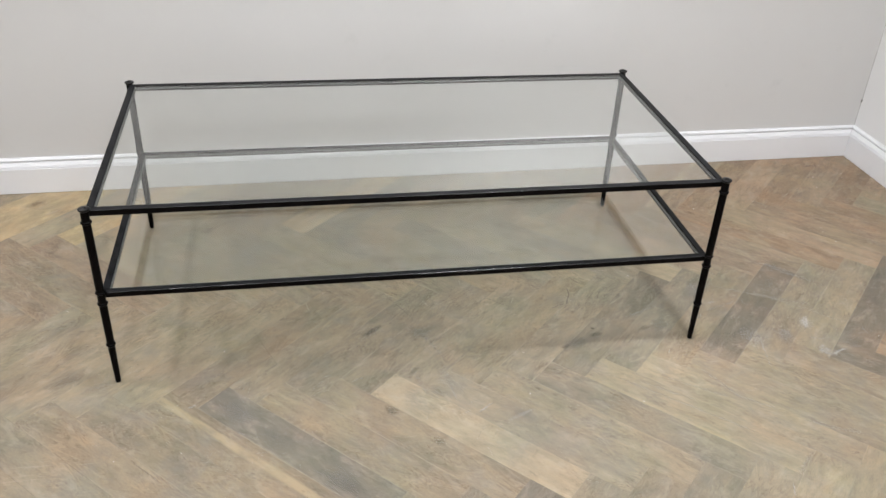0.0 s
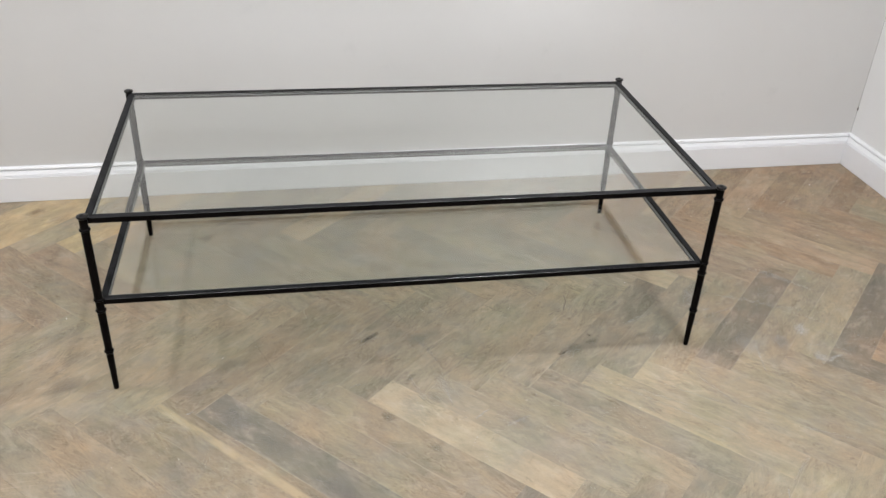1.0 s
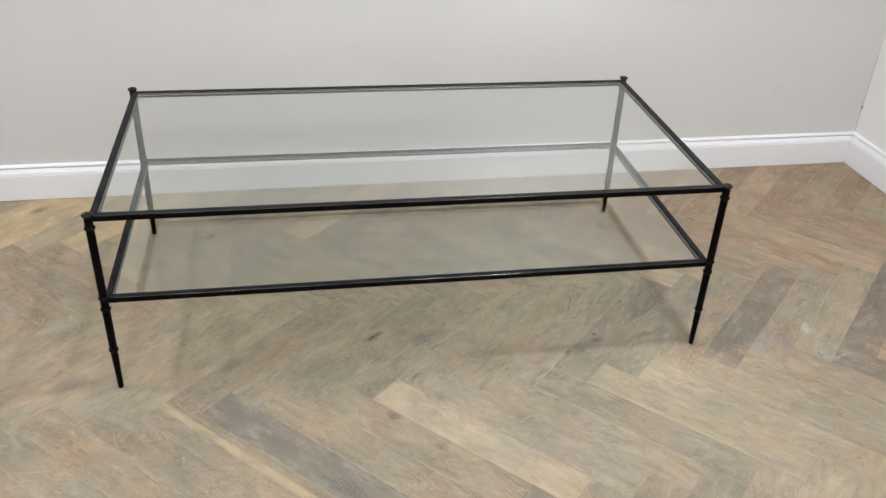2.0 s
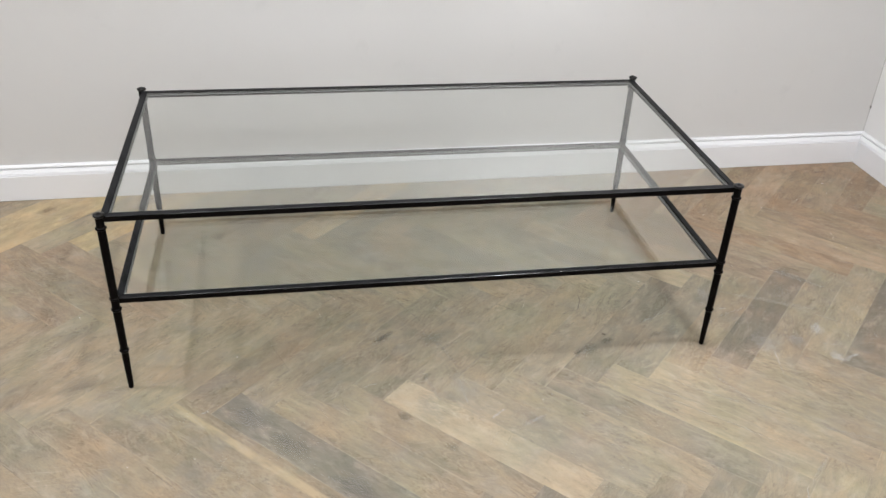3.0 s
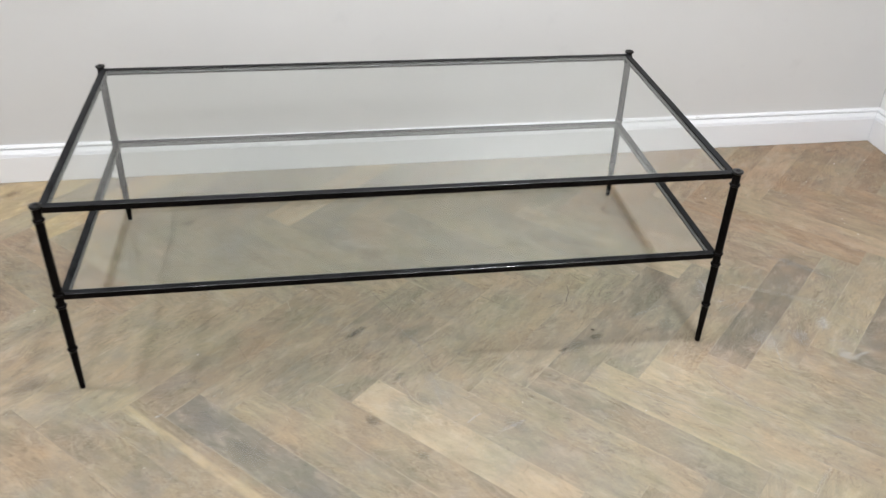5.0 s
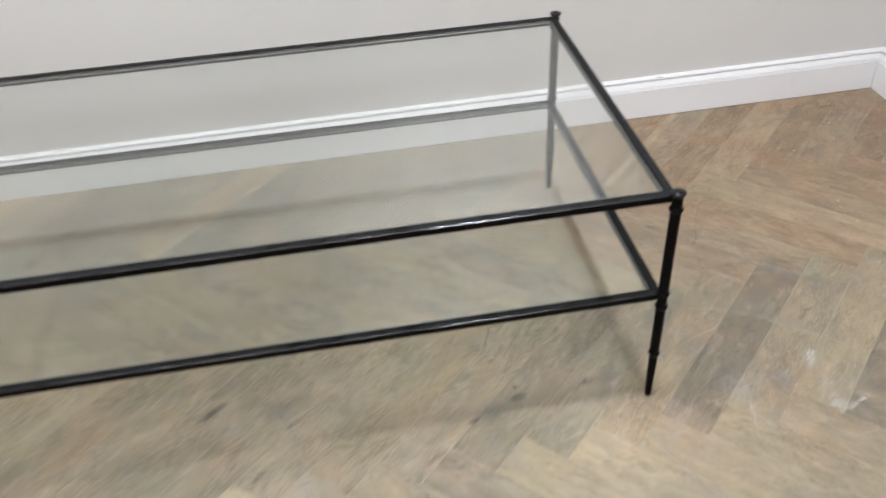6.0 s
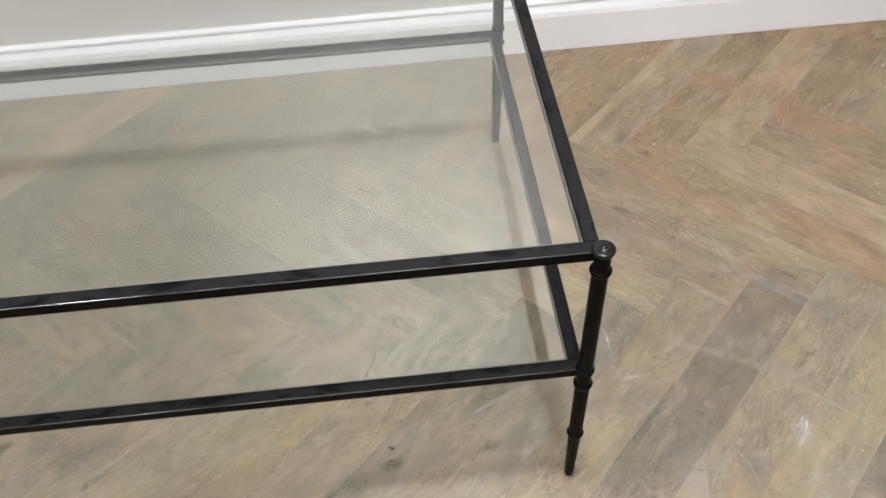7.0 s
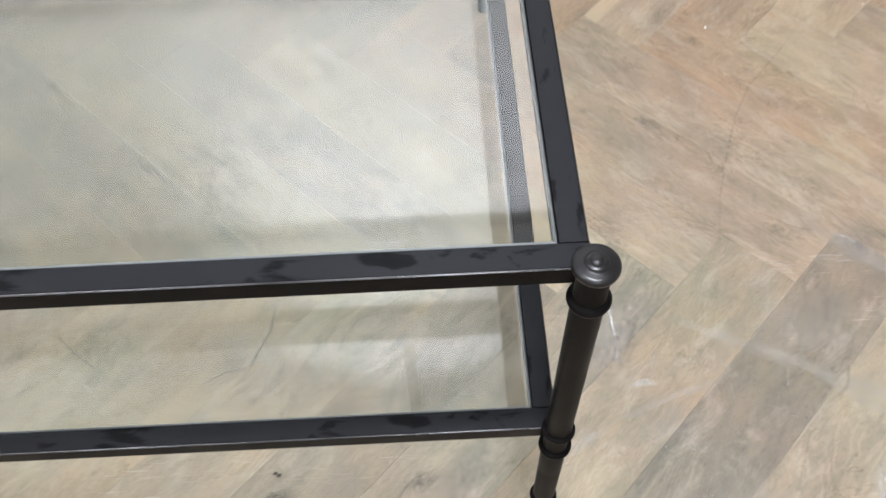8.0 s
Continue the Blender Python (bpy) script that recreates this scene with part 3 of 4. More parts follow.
TONES = {
    ("A", 0, 0): "pale", ("B", 7, 0): "dark", ("B", 8, 0): "mid", ("B", 9, 0): "honey", ("B", 10, 0): "dark", ("A", 9, 0): "dark",
    ("A", -1, 0): "mid", ("A", -2, 0): "streaked", ("A", -3, 0): "slate", ("A", -4, 0): "sappy", ("A", -5, 0): "mid", ("A", -6, 0): "warm",
    ("B", 0, 1): "slate", ("B", -1, 1): "grey", ("B", 1, 1): "grey", ("B", 2, 1): "mid", ("B", 3, 1): "grey", ("B", 4, 1): "mid",
    ("A", 1, 0): "grey", ("A", 2, 0): "mid", ("A", 3, 0): "grey", ("A", 4, 0): "rimmed", ("A", 5, 0): "mid", ("A", 6, 0): "streaked",
    # B 4 and B 5: dull planks, toned darker still for the table's shade by the leg
    ("A", 7, 0): "honey", ("A", 8, 0): "warm", ("B", 6, 0): "warm", ("B", 5, 0): "drab", ("B", 4, 0): "drab", ("A", 9, -1): "rose", ("B", 9, -1): "russet", ("B", 11, -1): "russet", ("B", 3, 0): "grey",
    ("B", 8, -1): "edged", ("B", 2, 0): "honey", ("B", 1, 0): "grey", ("B", 0, 0): "grey", ("A", -7, 0): "mid", ("B", -8, 0): "mid",
    ("B", -1, 0): "grey", ("B", -2, 0): "mid", ("B", -3, 0): "warm", ("B", -4, 0): "mid", ("B", -5, 0): "honey", ("B", -6, 0): "mid",
    ("B", -7, 0): "warm", ("A", -1, -1): "grey", ("A", 0, -1): "honey", ("A", 1, -1): "grey", ("A", 2, -1): "honey", ("A", 3, -1): "grey", ("A", -2, -1): "honey", ("A", -3, -1): "mid",
    ("B", -9, -1): "amber", ("B", -8, -1): "amber", ("B", -7, -1): "honey", ("B", -6, -1): "amber", ("B", -5, -1): "honey", ("B", -4, -1): "warm",
    ("B", -3, -1): "warm", ("B", -2, -1): "honey", ("B", -1, -1): "tawny", ("B", 0, -1): "grey", ("B", 1, -1): "warm", ("B", 2, -1): "warm", ("B", 3, -1): "mid", ("B", 4, -1): "warm", ("B", 5, -1): "mid", ("B", 6, -1): "rose", ("B", 7, -1): "russet",
    ("A", 4, -1): "honey", ("A", 5, -1): "blush", ("A", 6, -1): "blush", ("A", 7, -1): "blush", ("A", 8, -1): "russet",
    ("A", -4, -1): "grey",
    ("A", 10, -1): "rose",
    ("A", 11, -1): "russet",
    ("B", 10, -1): "rose",
    ("B", 12, -1): "rose",
    ("B", 13, -1): "russet",
    ("A", -5, -1): "mid",
    ("A", -6, -1): "honey",
}
TONE_BAG = ["mid"] * 5 + ["warm"] * 4 + ["grey"] * 2 + ["honey"] * 4
# along the walls, where nobody walks, the oak has kept its colour
LEFT_BAG = ["honey"] * 3 + ["blush"] * 4 + ["warm"] * 3
EDGE_BAG = ["russet"] * 4 + ["rose"] * 4 + ["warm"] * 2


def plank_corners(kind, k, n):
    if kind == "A":
        u, v, du, dv = k * PW + n * PL + U0, k * PW - n * PL + V0, PL, PW
    else:
        u, v, du, dv = (k - 1) * PW + n * PL + U0, k * PW - n * PL + V0, PW, PL
    return u, v, du, dv


def to_xy(u, v):
    return ((u + v) * R2, (v - u) * R2)


NORTH_LINE = (BACK @ Vector((0, 0.012, 0)), (BACK.to_3x3() @ Vector((0, -1, 0))))
EAST_LINE = (SIDE @ Vector((0.012, 0, 0)), (SIDE.to_3x3() @ Vector((-1, 0, 0))))
WEST_LINE = (Vector((WEST, 0, 0)), Vector((1, 0, 0)))
SOUTH_LINE = (Vector((0, SOUTH, 0)), Vector((0, 1, 0)))
LIMITS = (NORTH_LINE, EAST_LINE, WEST_LINE, SOUTH_LINE)


def clip(poly):
    cut = False
    for base, inward in LIMITS:
        out = []
        side = [(Vector((p[0], p[1], 0)) - base).dot(inward) for p in poly]
        for i, p in enumerate(poly):
            j = (i + 1) % len(poly)
            if side[i] >= 0:
                out.append(p)
            else:
                cut = True
            if (side[i] >= 0) != (side[j] >= 0):
                t = side[i] / (side[i] - side[j])
                q = poly[j]
                out.append((p[0] + t * (q[0] - p[0]), p[1] + t * (q[1] - p[1])))
        poly = out
        if len(poly) < 3:
            return None, True
    return poly, cut


def inset(poly, d):
    """A convex, counter-clockwise outline drawn in by d."""
    out, n = [], len(poly)
    for i in range(n):
        p, q, r = (Vector(poly[k % n]) for k in (i - 1, i, i + 1))
        a, b = (q - p), (r - q)
        if a.length < 1e-6 or b.length < 1e-6:
            out.append(tuple(q))
            continue
        a.normalize()
        b.normalize()
        na, nb = Vector((-a.y, a.x)), Vector((-b.y, b.x))
        s = na + nb
        s = s * (d / max(0.3, s.dot(na)))
        out.append((q.x + s.x, q.y + s.y))
    return out


def plank_faces(poly, lift=0.0):
    """Verts and faces of one plank: a body with a fine chamfer round its top."""
    gap, chamfer = 0.00012, 0.0002
    low = inset(poly, gap)
    top = inset(poly, gap + chamfer)
    n = len(poly)
    verts = [(x, y, -0.0045) for x, y in low] + [(x, y, -0.0001 + lift) for x, y in low] + [(x, y, lift) for x, y in top]
    faces = []
    for i in range(n):
        j = (i + 1) % n
        faces.append((i, j, n + j, n + i))
        faces.append((n + i, n + j, 2 * n + j, 2 * n + i))
    faces.append(tuple(range(2 * n, 3 * n)))
    return verts, faces


def plank_mesh(poly, tone):
    verts, faces = plank_faces(poly)
    me = bpy.data.meshes.new("plank")
    me.from_pydata(verts, [], faces)
    me.materials.append(OAK[tone])
    return me


WHOLE = [(-PL / 2, -PW / 2), (PL / 2, -PW / 2), (PL / 2, PW / 2), (-PL / 2, PW / 2)]
whole_mesh = {tone: plank_mesh(WHOLE, tone) for tone in OAK}
rest = {"A": ([], []), "B": ([], [])}
picker = random.Random(11)
for n in range(-8, 9):
    for k in range(-60, 60):
        for kind in ("A", "B"):
            u, v, du, dv = plank_corners(kind, k, n)
            mid = to_xy(u + du / 2, v + dv / 2)
            if not (WEST - 0.5 < mid[0] < 1.6 and SOUTH - 0.5 < mid[1] < 1.6):
                continue
            outline = [to_xy(u, v), to_xy(u, v + dv), to_xy(u + du, v + dv), to_xy(u + du, v)]
            area = sum(outline[i][0] * outline[i - 3][1] - outline[i - 3][0] * outline[i][1] for i in range(4))
            if area < 0:
                outline.reverse()
            tone = TONES.get((kind, k, n)) or picker.choice(LEFT_BAG if mid[0] < -1.4 else EDGE_BAG if mid[1] > 0.45 or mid[0] > 0.45 else TONE_BAG)
            shape, cut = clip(outline)
            if shape is None:
                continue
            turn = pose(mid[0], mid[1], 0, 0, 0, -45 if kind == "A" else 45)
            near = -2.35 < mid[0] < 1.2 and mid[1] > -1.02
            back = turn.inverted()
            local = [tuple((back @ Vector((x, y, 0))).xy) for x, y in shape]
            if near:
                plank = new("plank", plank_mesh(local, tone) if cut else whole_mesh[tone])
                plank.matrix_basis = turn
                plank.parent = slab
            else:
                verts, faces = rest[kind]
                ang = Matrix.Rotation(radians(-45 if kind == "A" else 45), 4, "Z").inverted()
                flat = [tuple((ang @ Vector((x, y, 0))).xy) for x, y in shape]
                vs, fs = plank_faces(flat)
                base = len(verts)
                verts.extend(vs)
                faces.extend(tuple(i + base for i in f) for f in fs)
for kind, (verts, faces) in rest.items():
    me = bpy.data.meshes.new("plank_field")
    me.from_pydata(verts, [], faces)
    me.materials.append(OAK_REST)
    field = new("plank_field", me)
    field.matrix_basis = pose(0, 0, 0, 0, 0, -45 if kind == "A" else 45)
    field.parent = slab
    field["kind"] = "stuff"

# ---------------------------------------------------------------- marks on the floor


def stroke(bm, points, width, rng, z):
    """A ribbon through points, uneven in width, fading to both sides and tapering at both ends."""
    soft = bm.verts.layers.float["soft"]
    pts = [Vector((x, y)) for x, y in points]
    fine = []
    for a, b in zip(pts, pts[1:]):
        steps = max(3, int((b - a).length / 0.006))
        fine += [a.lerp(b, i / steps) for i in range(steps)]
    fine.append(pts[-1])
    last = None
    for i, q in enumerate(fine):
        ahead = (fine[min(i + 1, len(fine) - 1)] - fine[max(i - 1, 0)]).normalized()
        side = Vector((-ahead.y, ahead.x))
        f = i / (len(fine) - 1)
        half = 0.7 * width * rng.uniform(0.6, 1.2) * min(1.0, 0.25 + 5 * f * (1 - f))
        q = q + side * rng.uniform(-0.15, 0.15) * width
        row = [bm.verts.new((*(q + side * half * k), z)) for k in (1, 0, -1)]
        row[1][soft] = min(1.0, 6 * f * (1 - f) + 0.1) * rng.uniform(0.65, 1.0)
        if last:
            for k in (0, 1):
                bm.faces.new((last[k], last[k + 1], row[k + 1], row[k]))
        last = row


def blotch(bm, x, y, length, width, turn, rng, z):
    """An uneven patch that fades out towards its rim."""
    soft = bm.verts.layers.float["soft"]
    c, s = math.cos(radians(turn)), math.sin(radians(turn))
    hub = bm.verts.new((x, y, z))
    hub[soft] = 1.0
    rings = []
    for f, value in ((0.45, 0.85), (0.75, 0.45), (1.0, 0.0)):
        ring = []
        for i in range(18):
            a = 2 * math.pi * i / 18
            r = 0.5 * f * rng.uniform(0.72, 1.2)
            px, py = r * length * math.cos(a), r * width * math.sin(a)
            v = bm.verts.new((x + px * c - py * s, y + px * s + py * c, z))
            v[soft] = value * rng.uniform(0.6, 1.0)
            ring.append(v)
        rings.append(ring)
    for i in range(18):
        j = (i + 1) % 18
        bm.faces.new((hub, rings[0][i], rings[0][j]))
        for lo, hi in zip(rings, rings[1:]):
            bm.faces.new((lo[i], hi[i], hi[j], lo[j]))


def sheltered(x, y):
    """The floor beneath the table, where nothing is dragged about."""
    return -1.42 < x < 0.02 and 0.13 < y < 0.80


def marks(name, material, label, strokes, z, patches=(), solid=False, single=""):
    """A field of marks in one mesh; with a name in single, each mark is a part of the floor by itself."""
    rng = random.Random(3)
    bm = bmesh.new()
    bm.verts.layers.float.new("soft")

    def done():
        nonlocal bm
        if single:
            part(single, bm, material, slab, label)
            bm = bmesh.new()
            bm.verts.layers.float.new("soft")

    for width, points in strokes:
        if solid or not sheltered(*points[len(points) // 2]):
            stroke(bm, points, width, rng, z)
            done()
    for x, y, length, width, turn in patches:
        if not sheltered(x, y):
            blotch(bm, x, y, length, width, turn, rng, z)
            done()
    if single:
        bm.free()
        return None
    return tagged(part(name, bm, material), label, "scuff marks", "", "stuff")


def scratches(rng, x, y, spread, count, lean, fan, width, reach):
    """A cluster of thin strokes leaning about one way."""
    out = []
    for _ in range(count):
        a = radians(lean + rng.uniform(-fan, fan))
        cx, cy = x + rng.gauss(0, spread), y + rng.gauss(0, spread)
        d = 0.5 * reach * rng.uniform(0.4, 1.4)
        bend = rng.uniform(-0.12, 0.12) * d
        ends = (cx - d * math.cos(a), cy - d * math.sin(a)), (cx + d * math.cos(a), cy + d * math.sin(a))
        out.append((width * rng.uniform(0.6, 1.5), [ends[0], (cx - bend * math.sin(a), cy + bend * math.cos(a)), ends[1]]))
    return out


marks("floor_bruises", BRUISE, "cool grey rubbed bruise", [], 0.0003, [
    (0.252, -0.020, 0.085, 0.050, 70), (-0.676, 0.105, 0.100, 0.070, 30), (-0.804, 0.112, 0.080, 0.036, 45), (-0.674, -0.121, 0.070, 0.060, 0),
    (-0.489, -0.228, 0.120, 0.060, -40), (-0.903, -0.365, 0.110, 0.070, -45), (-1.118, -0.140, 0.130, 0.060, -45), (-1.030, -0.235, 0.140, 0.060, -45),
    (-0.710, 0.230, 0.080, 0.060, 20), (-0.563, 0.240, 0.090, 0.060, 0), (-1.050, 0.340, 0.120, 0.080, 30), (-0.930, 0.250, 0.100, 0.060, 45),
    (-1.500, 0.020, 0.120, 0.060, 40), (-1.420, -0.020, 0.090, 0.050, 30), (0.380, 0.290, 0.060, 0.040, 45), (0.325, 0.205, 0.110, 0.050, 45),
    (-0.300, 0.010, 0.090, 0.045, 40), (-0.060, 0.060, 0.090, 0.050, 40), (0.420, -0.070, 0.070, 0.050, 30), (0.128, 0.218, 0.100, 0.075, 45), (0.085, 0.175, 0.090, 0.070, 45)], single="bruise")
marks("plank_knots", KNOT, "small dark knot", [
    (0.005, [(-0.281, -0.166), (-0.262, -0.186), (-0.245, -0.202)]),
    (0.004, [(-1.330, -0.250), (-1.295, -0.288), (-1.262, -0.322)]),
    (0.003, [(0.300, 0.110), (0.322, 0.126), (0.330, 0.150)]),
    (0.003, [(0.292, 0.335), (0.322, 0.316), (0.350, 0.310)]),
    (0.005, [(-0.172, -0.012), (-0.152, 0.008), (-0.137, 0.028)]), (0.004, [(-0.128, 0.030), (-0.112, 0.050), (-0.092, 0.062)]),
    (0.004, [(-0.070, 0.112), (-0.046, 0.134), (-0.024, 0.160)]),
], 0.0004, [
    (-0.783, -0.179, 0.034, 0.020, -45), (-0.688, -0.280, 0.036, 0.026, -45), (-0.239, 0.040, 0.030, 0.018, 30), (-0.325, 0.002, 0.034, 0.016, 20),
    (-0.640, 0.066, 0.060, 0.016, 40), (-0.789, 0.122, 0.070, 0.020, 42), (-0.752, 0.300, 0.022, 0.020, 0), (-0.374, -0.218, 0.026, 0.014, -45),
    (0.350, -0.112, 0.020, 0.010, 40), (0.185, 0.478, 0.044, 0.024, -40), (-0.777, -0.173, 0.050, 0.026, -45), (-0.232, 0.040, 0.046, 0.024, 20), (-0.100, 0.052, 0.040, 0.022, 45), (0.420, 0.300, 0.044, 0.014, -40), (-0.078, 0.534, 0.030, 0.018, 0)], single="knot")
# the worst scuffs: a fan of rubs, a crescent gouge and single knocks
tidy = random.Random(14)
marks("floor_scuffs", CHALK, "chalky white scuff",
      scratches(tidy, 0.333, 0.022, 0.008, 8, 58, 14, 0.0032, 0.040) + scratches(tidy, 0.326, -0.092, 0.010, 12, 140, 40, 0.003, 0.018) + [
    (0.007, [(0.336, -0.113), (0.346, -0.104), (0.357, -0.097), (0.372, -0.092), (0.390, -0.089)]),
    (0.006, [(0.342, -0.108), (0.352, -0.098), (0.364, -0.094)]),
    (0.009, [(0.309, -0.082), (0.322, -0.099), (0.334, -0.111)]),
    (0.006, [(0.110, 0.138), (0.124, 0.139), (0.137, 0.138)]),
    (0.004, [(0.116, 0.142), (0.131, 0.142)]),
    (0.0045, [(0.099, 0.238), (0.1015, 0.210), (0.102, 0.188)]),
    (0.0025, [(0.102, 0.182), (0.101, 0.160)]),
    (0.0026, [(0.186, 0.018), (0.183, -0.016), (0.169, -0.073), (0.151, -0.147)]),
    (0.0040, [(-0.588, -0.207), (-0.564, -0.187), (-0.545, -0.176)]),
    (0.0026, [(-0.526, -0.240), (-0.490, -0.222), (-0.457, -0.208)]),
    (0.0050, [(-0.252, 0.780), (-0.234, 0.754), (-0.205, 0.724)]),
    (0.0030, [(-0.830, 0.490), (-0.789, 0.497), (-0.741, 0.486)]),
    (0.0022, [(-0.635, -0.050), (-0.634, -0.100), (-0.629, -0.160)]),
    (0.0040, [(-0.858, -0.066), (-0.843, -0.059), (-0.828, -0.056)]),
    (0.0050, [(-1.222, -0.112), (-1.214, -0.109), (-1.205, -0.104)]),
    (0.0040, [(-1.240, 0.128), (-1.236, 0.142), (-1.226, 0.158)]),
    (0.0020, [(0.420, 0.738), (0.424, 0.765), (0.443, 0.792), (0.458, 0.799)]),
    (0.0020, [(0.309, -0.036), (0.333, -0.043), (0.355, -0.046)]),
    (0.0022, [(0.228, 0.017), (0.243, -0.013), (0.250, -0.059)]),
    (0.0018, [(0.270, 0.004), (0.266, -0.018), (0.259, -0.039)]),
    (0.0030, [(0.360, 0.307), (0.374, 0.299), (0.382, 0.291)]),
    (0.0022, [(0.473, -0.011), (0.478, -0.036)]),
    (0.0024, [(-0.082, -0.056), (-0.067, -0.042)]),
    (0.0024, [(-0.122, 0.105), (-0.104, 0.112), (-0.086, 0.121)]),
    (0.0024, [(0.019, -0.488), (0.010, -0.510), (0.002, -0.532)]),
    (0.0028, [(0.153, -0.328), (0.172, -0.342)]),
], 0.0008, single="scuff")
slight = random.Random(8)
hair = [(0.0018, [(-0.759, 0.304), (-0.710, 0.169), (-0.669, 0.104)]), (0.0018, [(-1.565, -0.110), (-1.535, -0.080), (-1.505, -0.048)]),
        (0.0016, [(0.170, 0.470), (0.186, 0.455), (0.200, 0.452)]), (0.0016, [(0.205, 0.505), (0.222, 0.455)])]
for cx, cy, spread, count, lean, fan_out in (
        (0.255, -0.030, 0.020, 12, 105, 18), (-0.760, 0.080, 0.050, 12, 70, 60), (-0.560, -0.190, 0.035, 10, 35, 30), (-0.300, -0.120, 0.060, 10, 140, 40),
        (-1.000, -0.080, 0.070, 12, 60, 60), (-1.250, -0.060, 0.050, 10, 30, 50), (-0.680, 0.100, 0.045, 14, 110, 50), (-0.640, -0.100, 0.030, 10, 100, 40), (-0.490, -0.225, 0.040, 12, 25, 35),
        (-1.090, -0.190, 0.070, 26, 20, 60), (-0.910, -0.365, 0.040, 12, 110, 40), (-1.220, 0.130, 0.035, 8, 60, 40), (-1.420, 0.010, 0.060, 14, 40, 40),
        (0.210, 0.080, 0.060, 12, 110, 50), (0.400, 0.060, 0.060, 12, 80, 60), (0.330, 0.210, 0.050, 5, 150, 30), (0.060, 0.130, 0.040, 5, 30, 40),
        (-0.100, 0.120, 0.060, 10, 40, 40), (0.380, -0.100, 0.040, 10, 60, 60), (0.180, 0.330, 0.060, 9, 150, 40), (-0.930, 0.260, 0.080, 12, 60, 60)):
    hair += scratches(slight, cx, cy, spread, count, lean, fan_out, 0.0013, 0.045)
for _ in range(110):
    hair += scratches(slight, slight.uniform(-2.0, 0.9), slight.uniform(-0.55, 0.9), 0.0, 1, slight.uniform(0, 180), 5, 0.0012, 0.055)
inner = random.Random(6)
under = scratches(inner, -0.228, 0.752, 0.002, 2, -48, 3, 0.0016, 0.050) + scratches(inner, -0.785, 0.491, 0.010, 5, 0, 15, 0.0011, 0.060)
for _ in range(26):
    under += scratches(inner, inner.uniform(-1.3, -0.05), inner.uniform(0.15, 0.75), 0.0, 1, inner.uniform(0, 180), 5, 0.0005, 0.045)
marks("scratches_under_table", RUB, "short pale scratches in the oak beneath the table", under, 0.0005, (), True)
marks("plank_cracks", CHECK, "fine dark check", [
    (0.0022, [(-0.249, 0.248), (-0.252, 0.218), (-0.265, 0.192), (-0.270, 0.178)]),
    (0.0012, [(-0.270, 0.178), (-0.294, 0.174), (-0.320, 0.160)]),
    (0.0013, [(-0.476, 0.226), (-0.453, 0.204), (-0.427, 0.184)]),
    (0.0016, [(-0.408, 0.447), (-0.396, 0.432), (-0.385, 0.419)]),
    (0.0012, [(-0.745, 0.272), (-0.706, 0.200), (-0.680, 0.150)]),
    (0.0012, [(-0.160, 0.230), (-0.176, 0.205), (-0.180, 0.190)]),
], 0.0005, (), True, single="check")
marks("fine_scratches", FINE, "fine pale hairline scratches strewn over oak planks", hair, 0.0007)
marks("floor_smears", SMEAR, "faint pale rubbed smear", [
    (0.016, [(0.150, 0.215), (0.215, 0.185), (0.271, 0.159), (0.320, 0.133), (0.400, 0.095)]),
    (0.010, [(0.085, 0.100), (0.150, 0.125), (0.205, 0.140)]),
    (0.026, [(0.255, 0.010), (0.258, -0.035)]),
    (0.012, [(-0.720, -0.020), (-0.700, -0.090), (-0.690, -0.140)]),
    (0.010, [(-0.700, 0.130), (-0.655, 0.060), (-0.630, -0.020)]),
    (0.012, [(0.020, 0.060), (0.080, 0.095)]),
    (0.014, [(0.330, 0.330), (0.480, 0.180)]),
    (0.008, [(-0.129, -0.132), (-0.060, -0.182), (0.010, -0.232)]),
    (0.010, [(0.133, -0.315), (0.195, -0.350), (0.256, -0.381)]),
    (0.007, [(-0.260, -0.105), (-0.110, -0.236), (0.037, -0.366)]),
    (0.008, [(-0.034, -0.095), (0.028, -0.228), (0.117, -0.292)]),
    (0.008, [(0.268, 0.165), (0.323, 0.117), (0.373, 0.079), (0.436, 0.018)]),
    (0.007, [(0.352, 0.309), (0.390, 0.285), (0.425, 0.255)]),
    (0.012, [(-0.530, -0.238), (-0.495, -0.222), (-0.460, -0.209)]),
    (0.012, [(-0.130, 0.101), (-0.086, 0.121), (-0.027, 0.145)]),
    (0.010, [(0.037, -0.480), (0.070, -0.446), (0.112, -0.412)]),
    (0.010, [(-0.192, -0.146), (-0.130, -0.190), (-0.076, -0.228)]),
], 0.0005, [(0.334, 0.022, 0.070, 0.050, 55), (0.325, -0.092, 0.050, 0.035, -50), (0.160, -0.020, 0.100, 0.060, 90), (-0.640, -0.080, 0.090, 0.050, 90),
            (-0.220, 0.740, 0.070, 0.040, -45), (-0.790, 0.490, 0.110, 0.060, 0), (0.100, 0.200, 0.090, 0.050, 90)], single="smear")
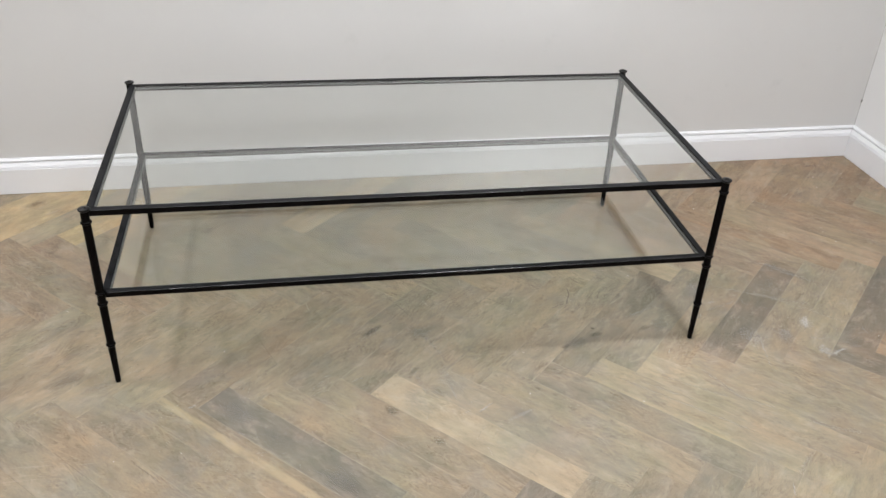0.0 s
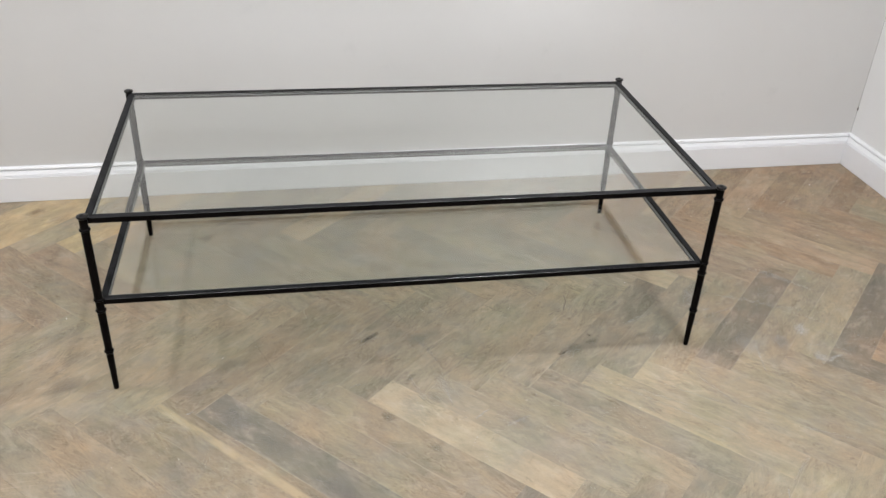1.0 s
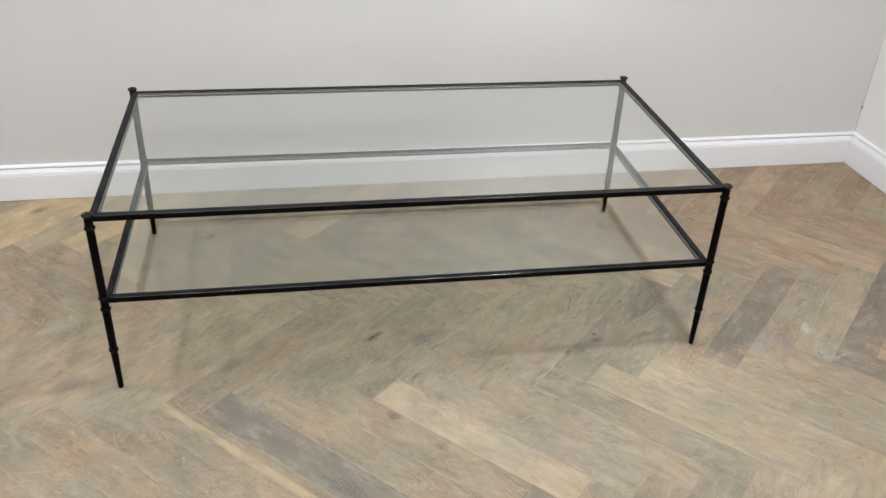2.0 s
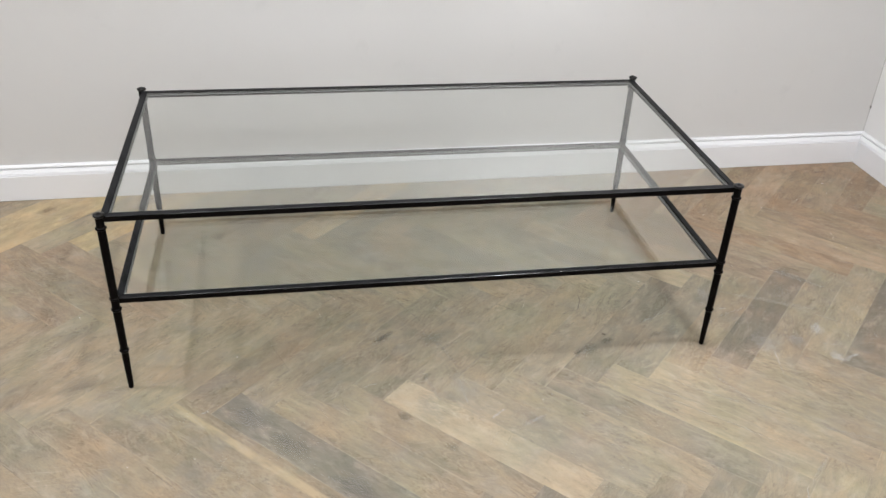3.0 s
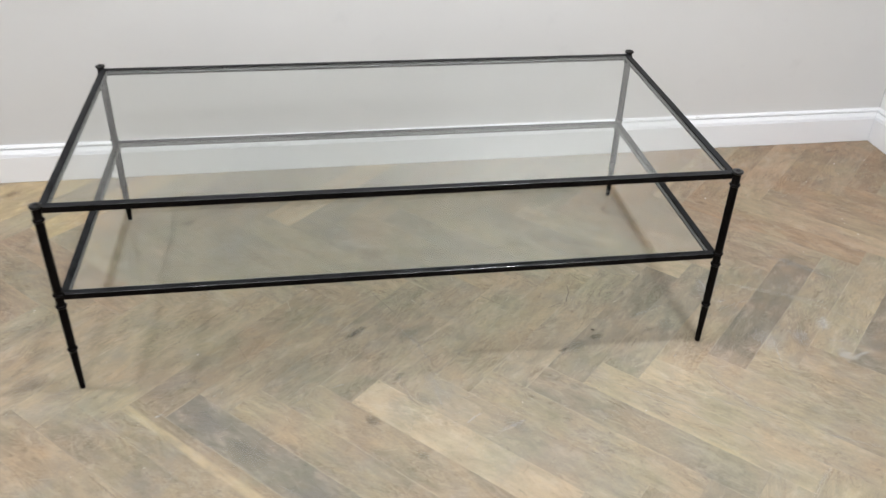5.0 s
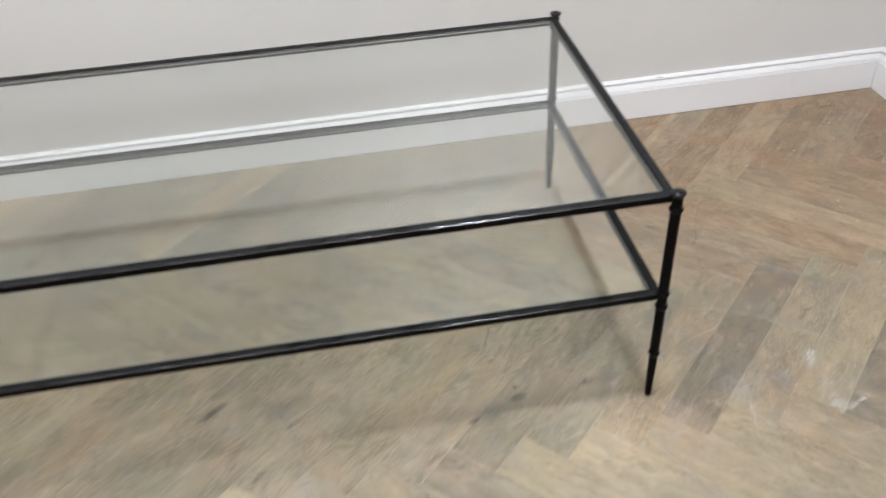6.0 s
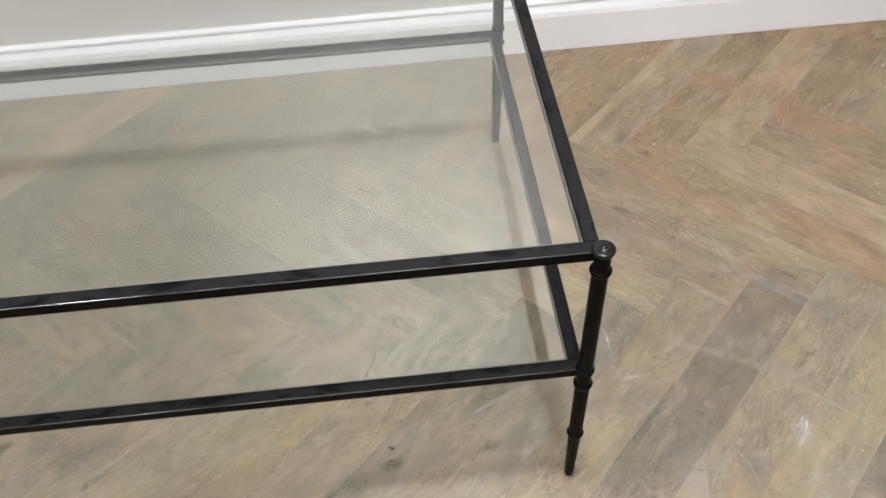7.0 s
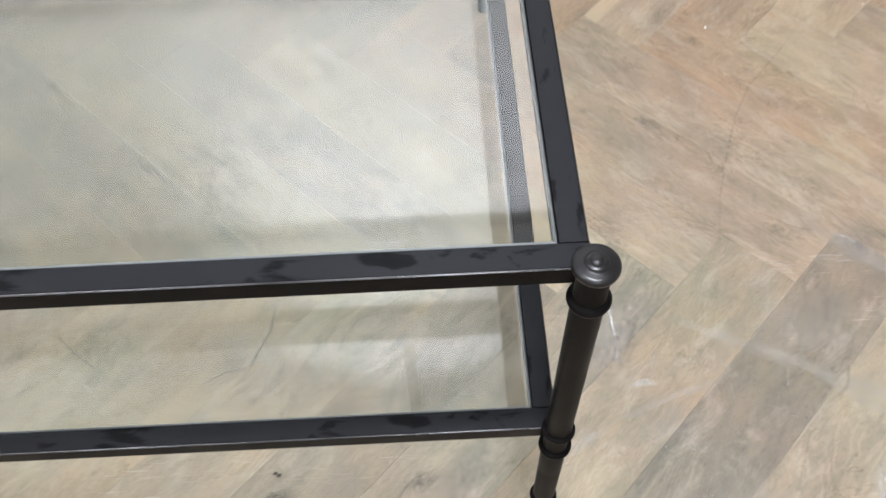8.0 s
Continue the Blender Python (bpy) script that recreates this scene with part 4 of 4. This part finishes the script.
marks("floor_drag_marks", DRAG, "thin dark drag mark", [
    (0.0040, [(0.410, 0.632), (0.360, 0.575), (0.316, 0.526), (0.284, 0.462), (0.262, 0.405), (0.246, 0.355), (0.236, 0.311), (0.236, 0.27)]),
    (0.0024, [(0.020, 0.020), (0.118, 0.000), (0.191, -0.021), (0.253, -0.040)]),
    (0.0034, [(-1.083, 0.153), (-1.056, 0.082), (-1.018, -0.008)]),
    (0.0030, [(0.130, 0.215), (0.105, 0.165)]),
    (0.0026, [(-0.745, 0.272), (-0.706, 0.200), (-0.668, 0.126)]),
], 0.0006, single="drag_mark")


# nested arches of grain where a board was cut across a burr
arches = []
for i in range(7):
    half, tall = 0.014 + 0.0075 * i, 0.055 + 0.019 * i
    arches.append((0.0022, [(0.868 + half * math.sin(a) + 0.10 * (tall * math.cos(a)), 0.640 + tall * math.cos(a)) for a in (radians(v) for v in range(-80, 81, 16))]))
marks("grain_arches", DRAG, "nested dark arches of grain in a burred oak plank", arches, 0.0006)


def grit(name, material, label, places, size, seed):
    bm, rng = bmesh.new(), random.Random(seed)
    for x, y in places:
        r = size * rng.uniform(0.6, 1.3)
        m = pose(x, y, 0.45 * r, rng.uniform(0, 60), rng.uniform(0, 60), rng.uniform(0, 180))
        made = bmesh.ops.create_icosphere(bm, subdivisions=1, radius=r, matrix=m @ Matrix.Diagonal((1, rng.uniform(0.5, 1), 0.5, 1)))
        for v in made["verts"]:
            v.co += Vector((rng.uniform(-1, 1), rng.uniform(-1, 1), rng.uniform(-0.5, 0.5))) * r * 0.2
    return tagged(part(name, bm, material), label, "grit", "", "stuff")


loose = random.Random(21)
crumbs = [(0.805, 0.811), (0.778, 0.741), (0.651, 0.706), (0.920, 0.828), (0.645, 0.482), (0.646, 0.399), (0.393, 0.783), (0.632, 0.935),
          (0.557, 0.540), (0.506, 0.669), (-1.151, 0.080)]
crumbs += [(loose.uniform(-1.9, 1.0), loose.uniform(-0.3, 0.93)) for _ in range(26)]
grit("white_grit", SPECK, "tiny white crumbs of plaster scattered on oak planks", crumbs, 0.0015, 2)
grit("dark_grit", GRIT, "small dark crumbs lying on oak planks", [(-0.2378, 0.0660), (-0.2345, 0.0642)], 0.0030, 4)
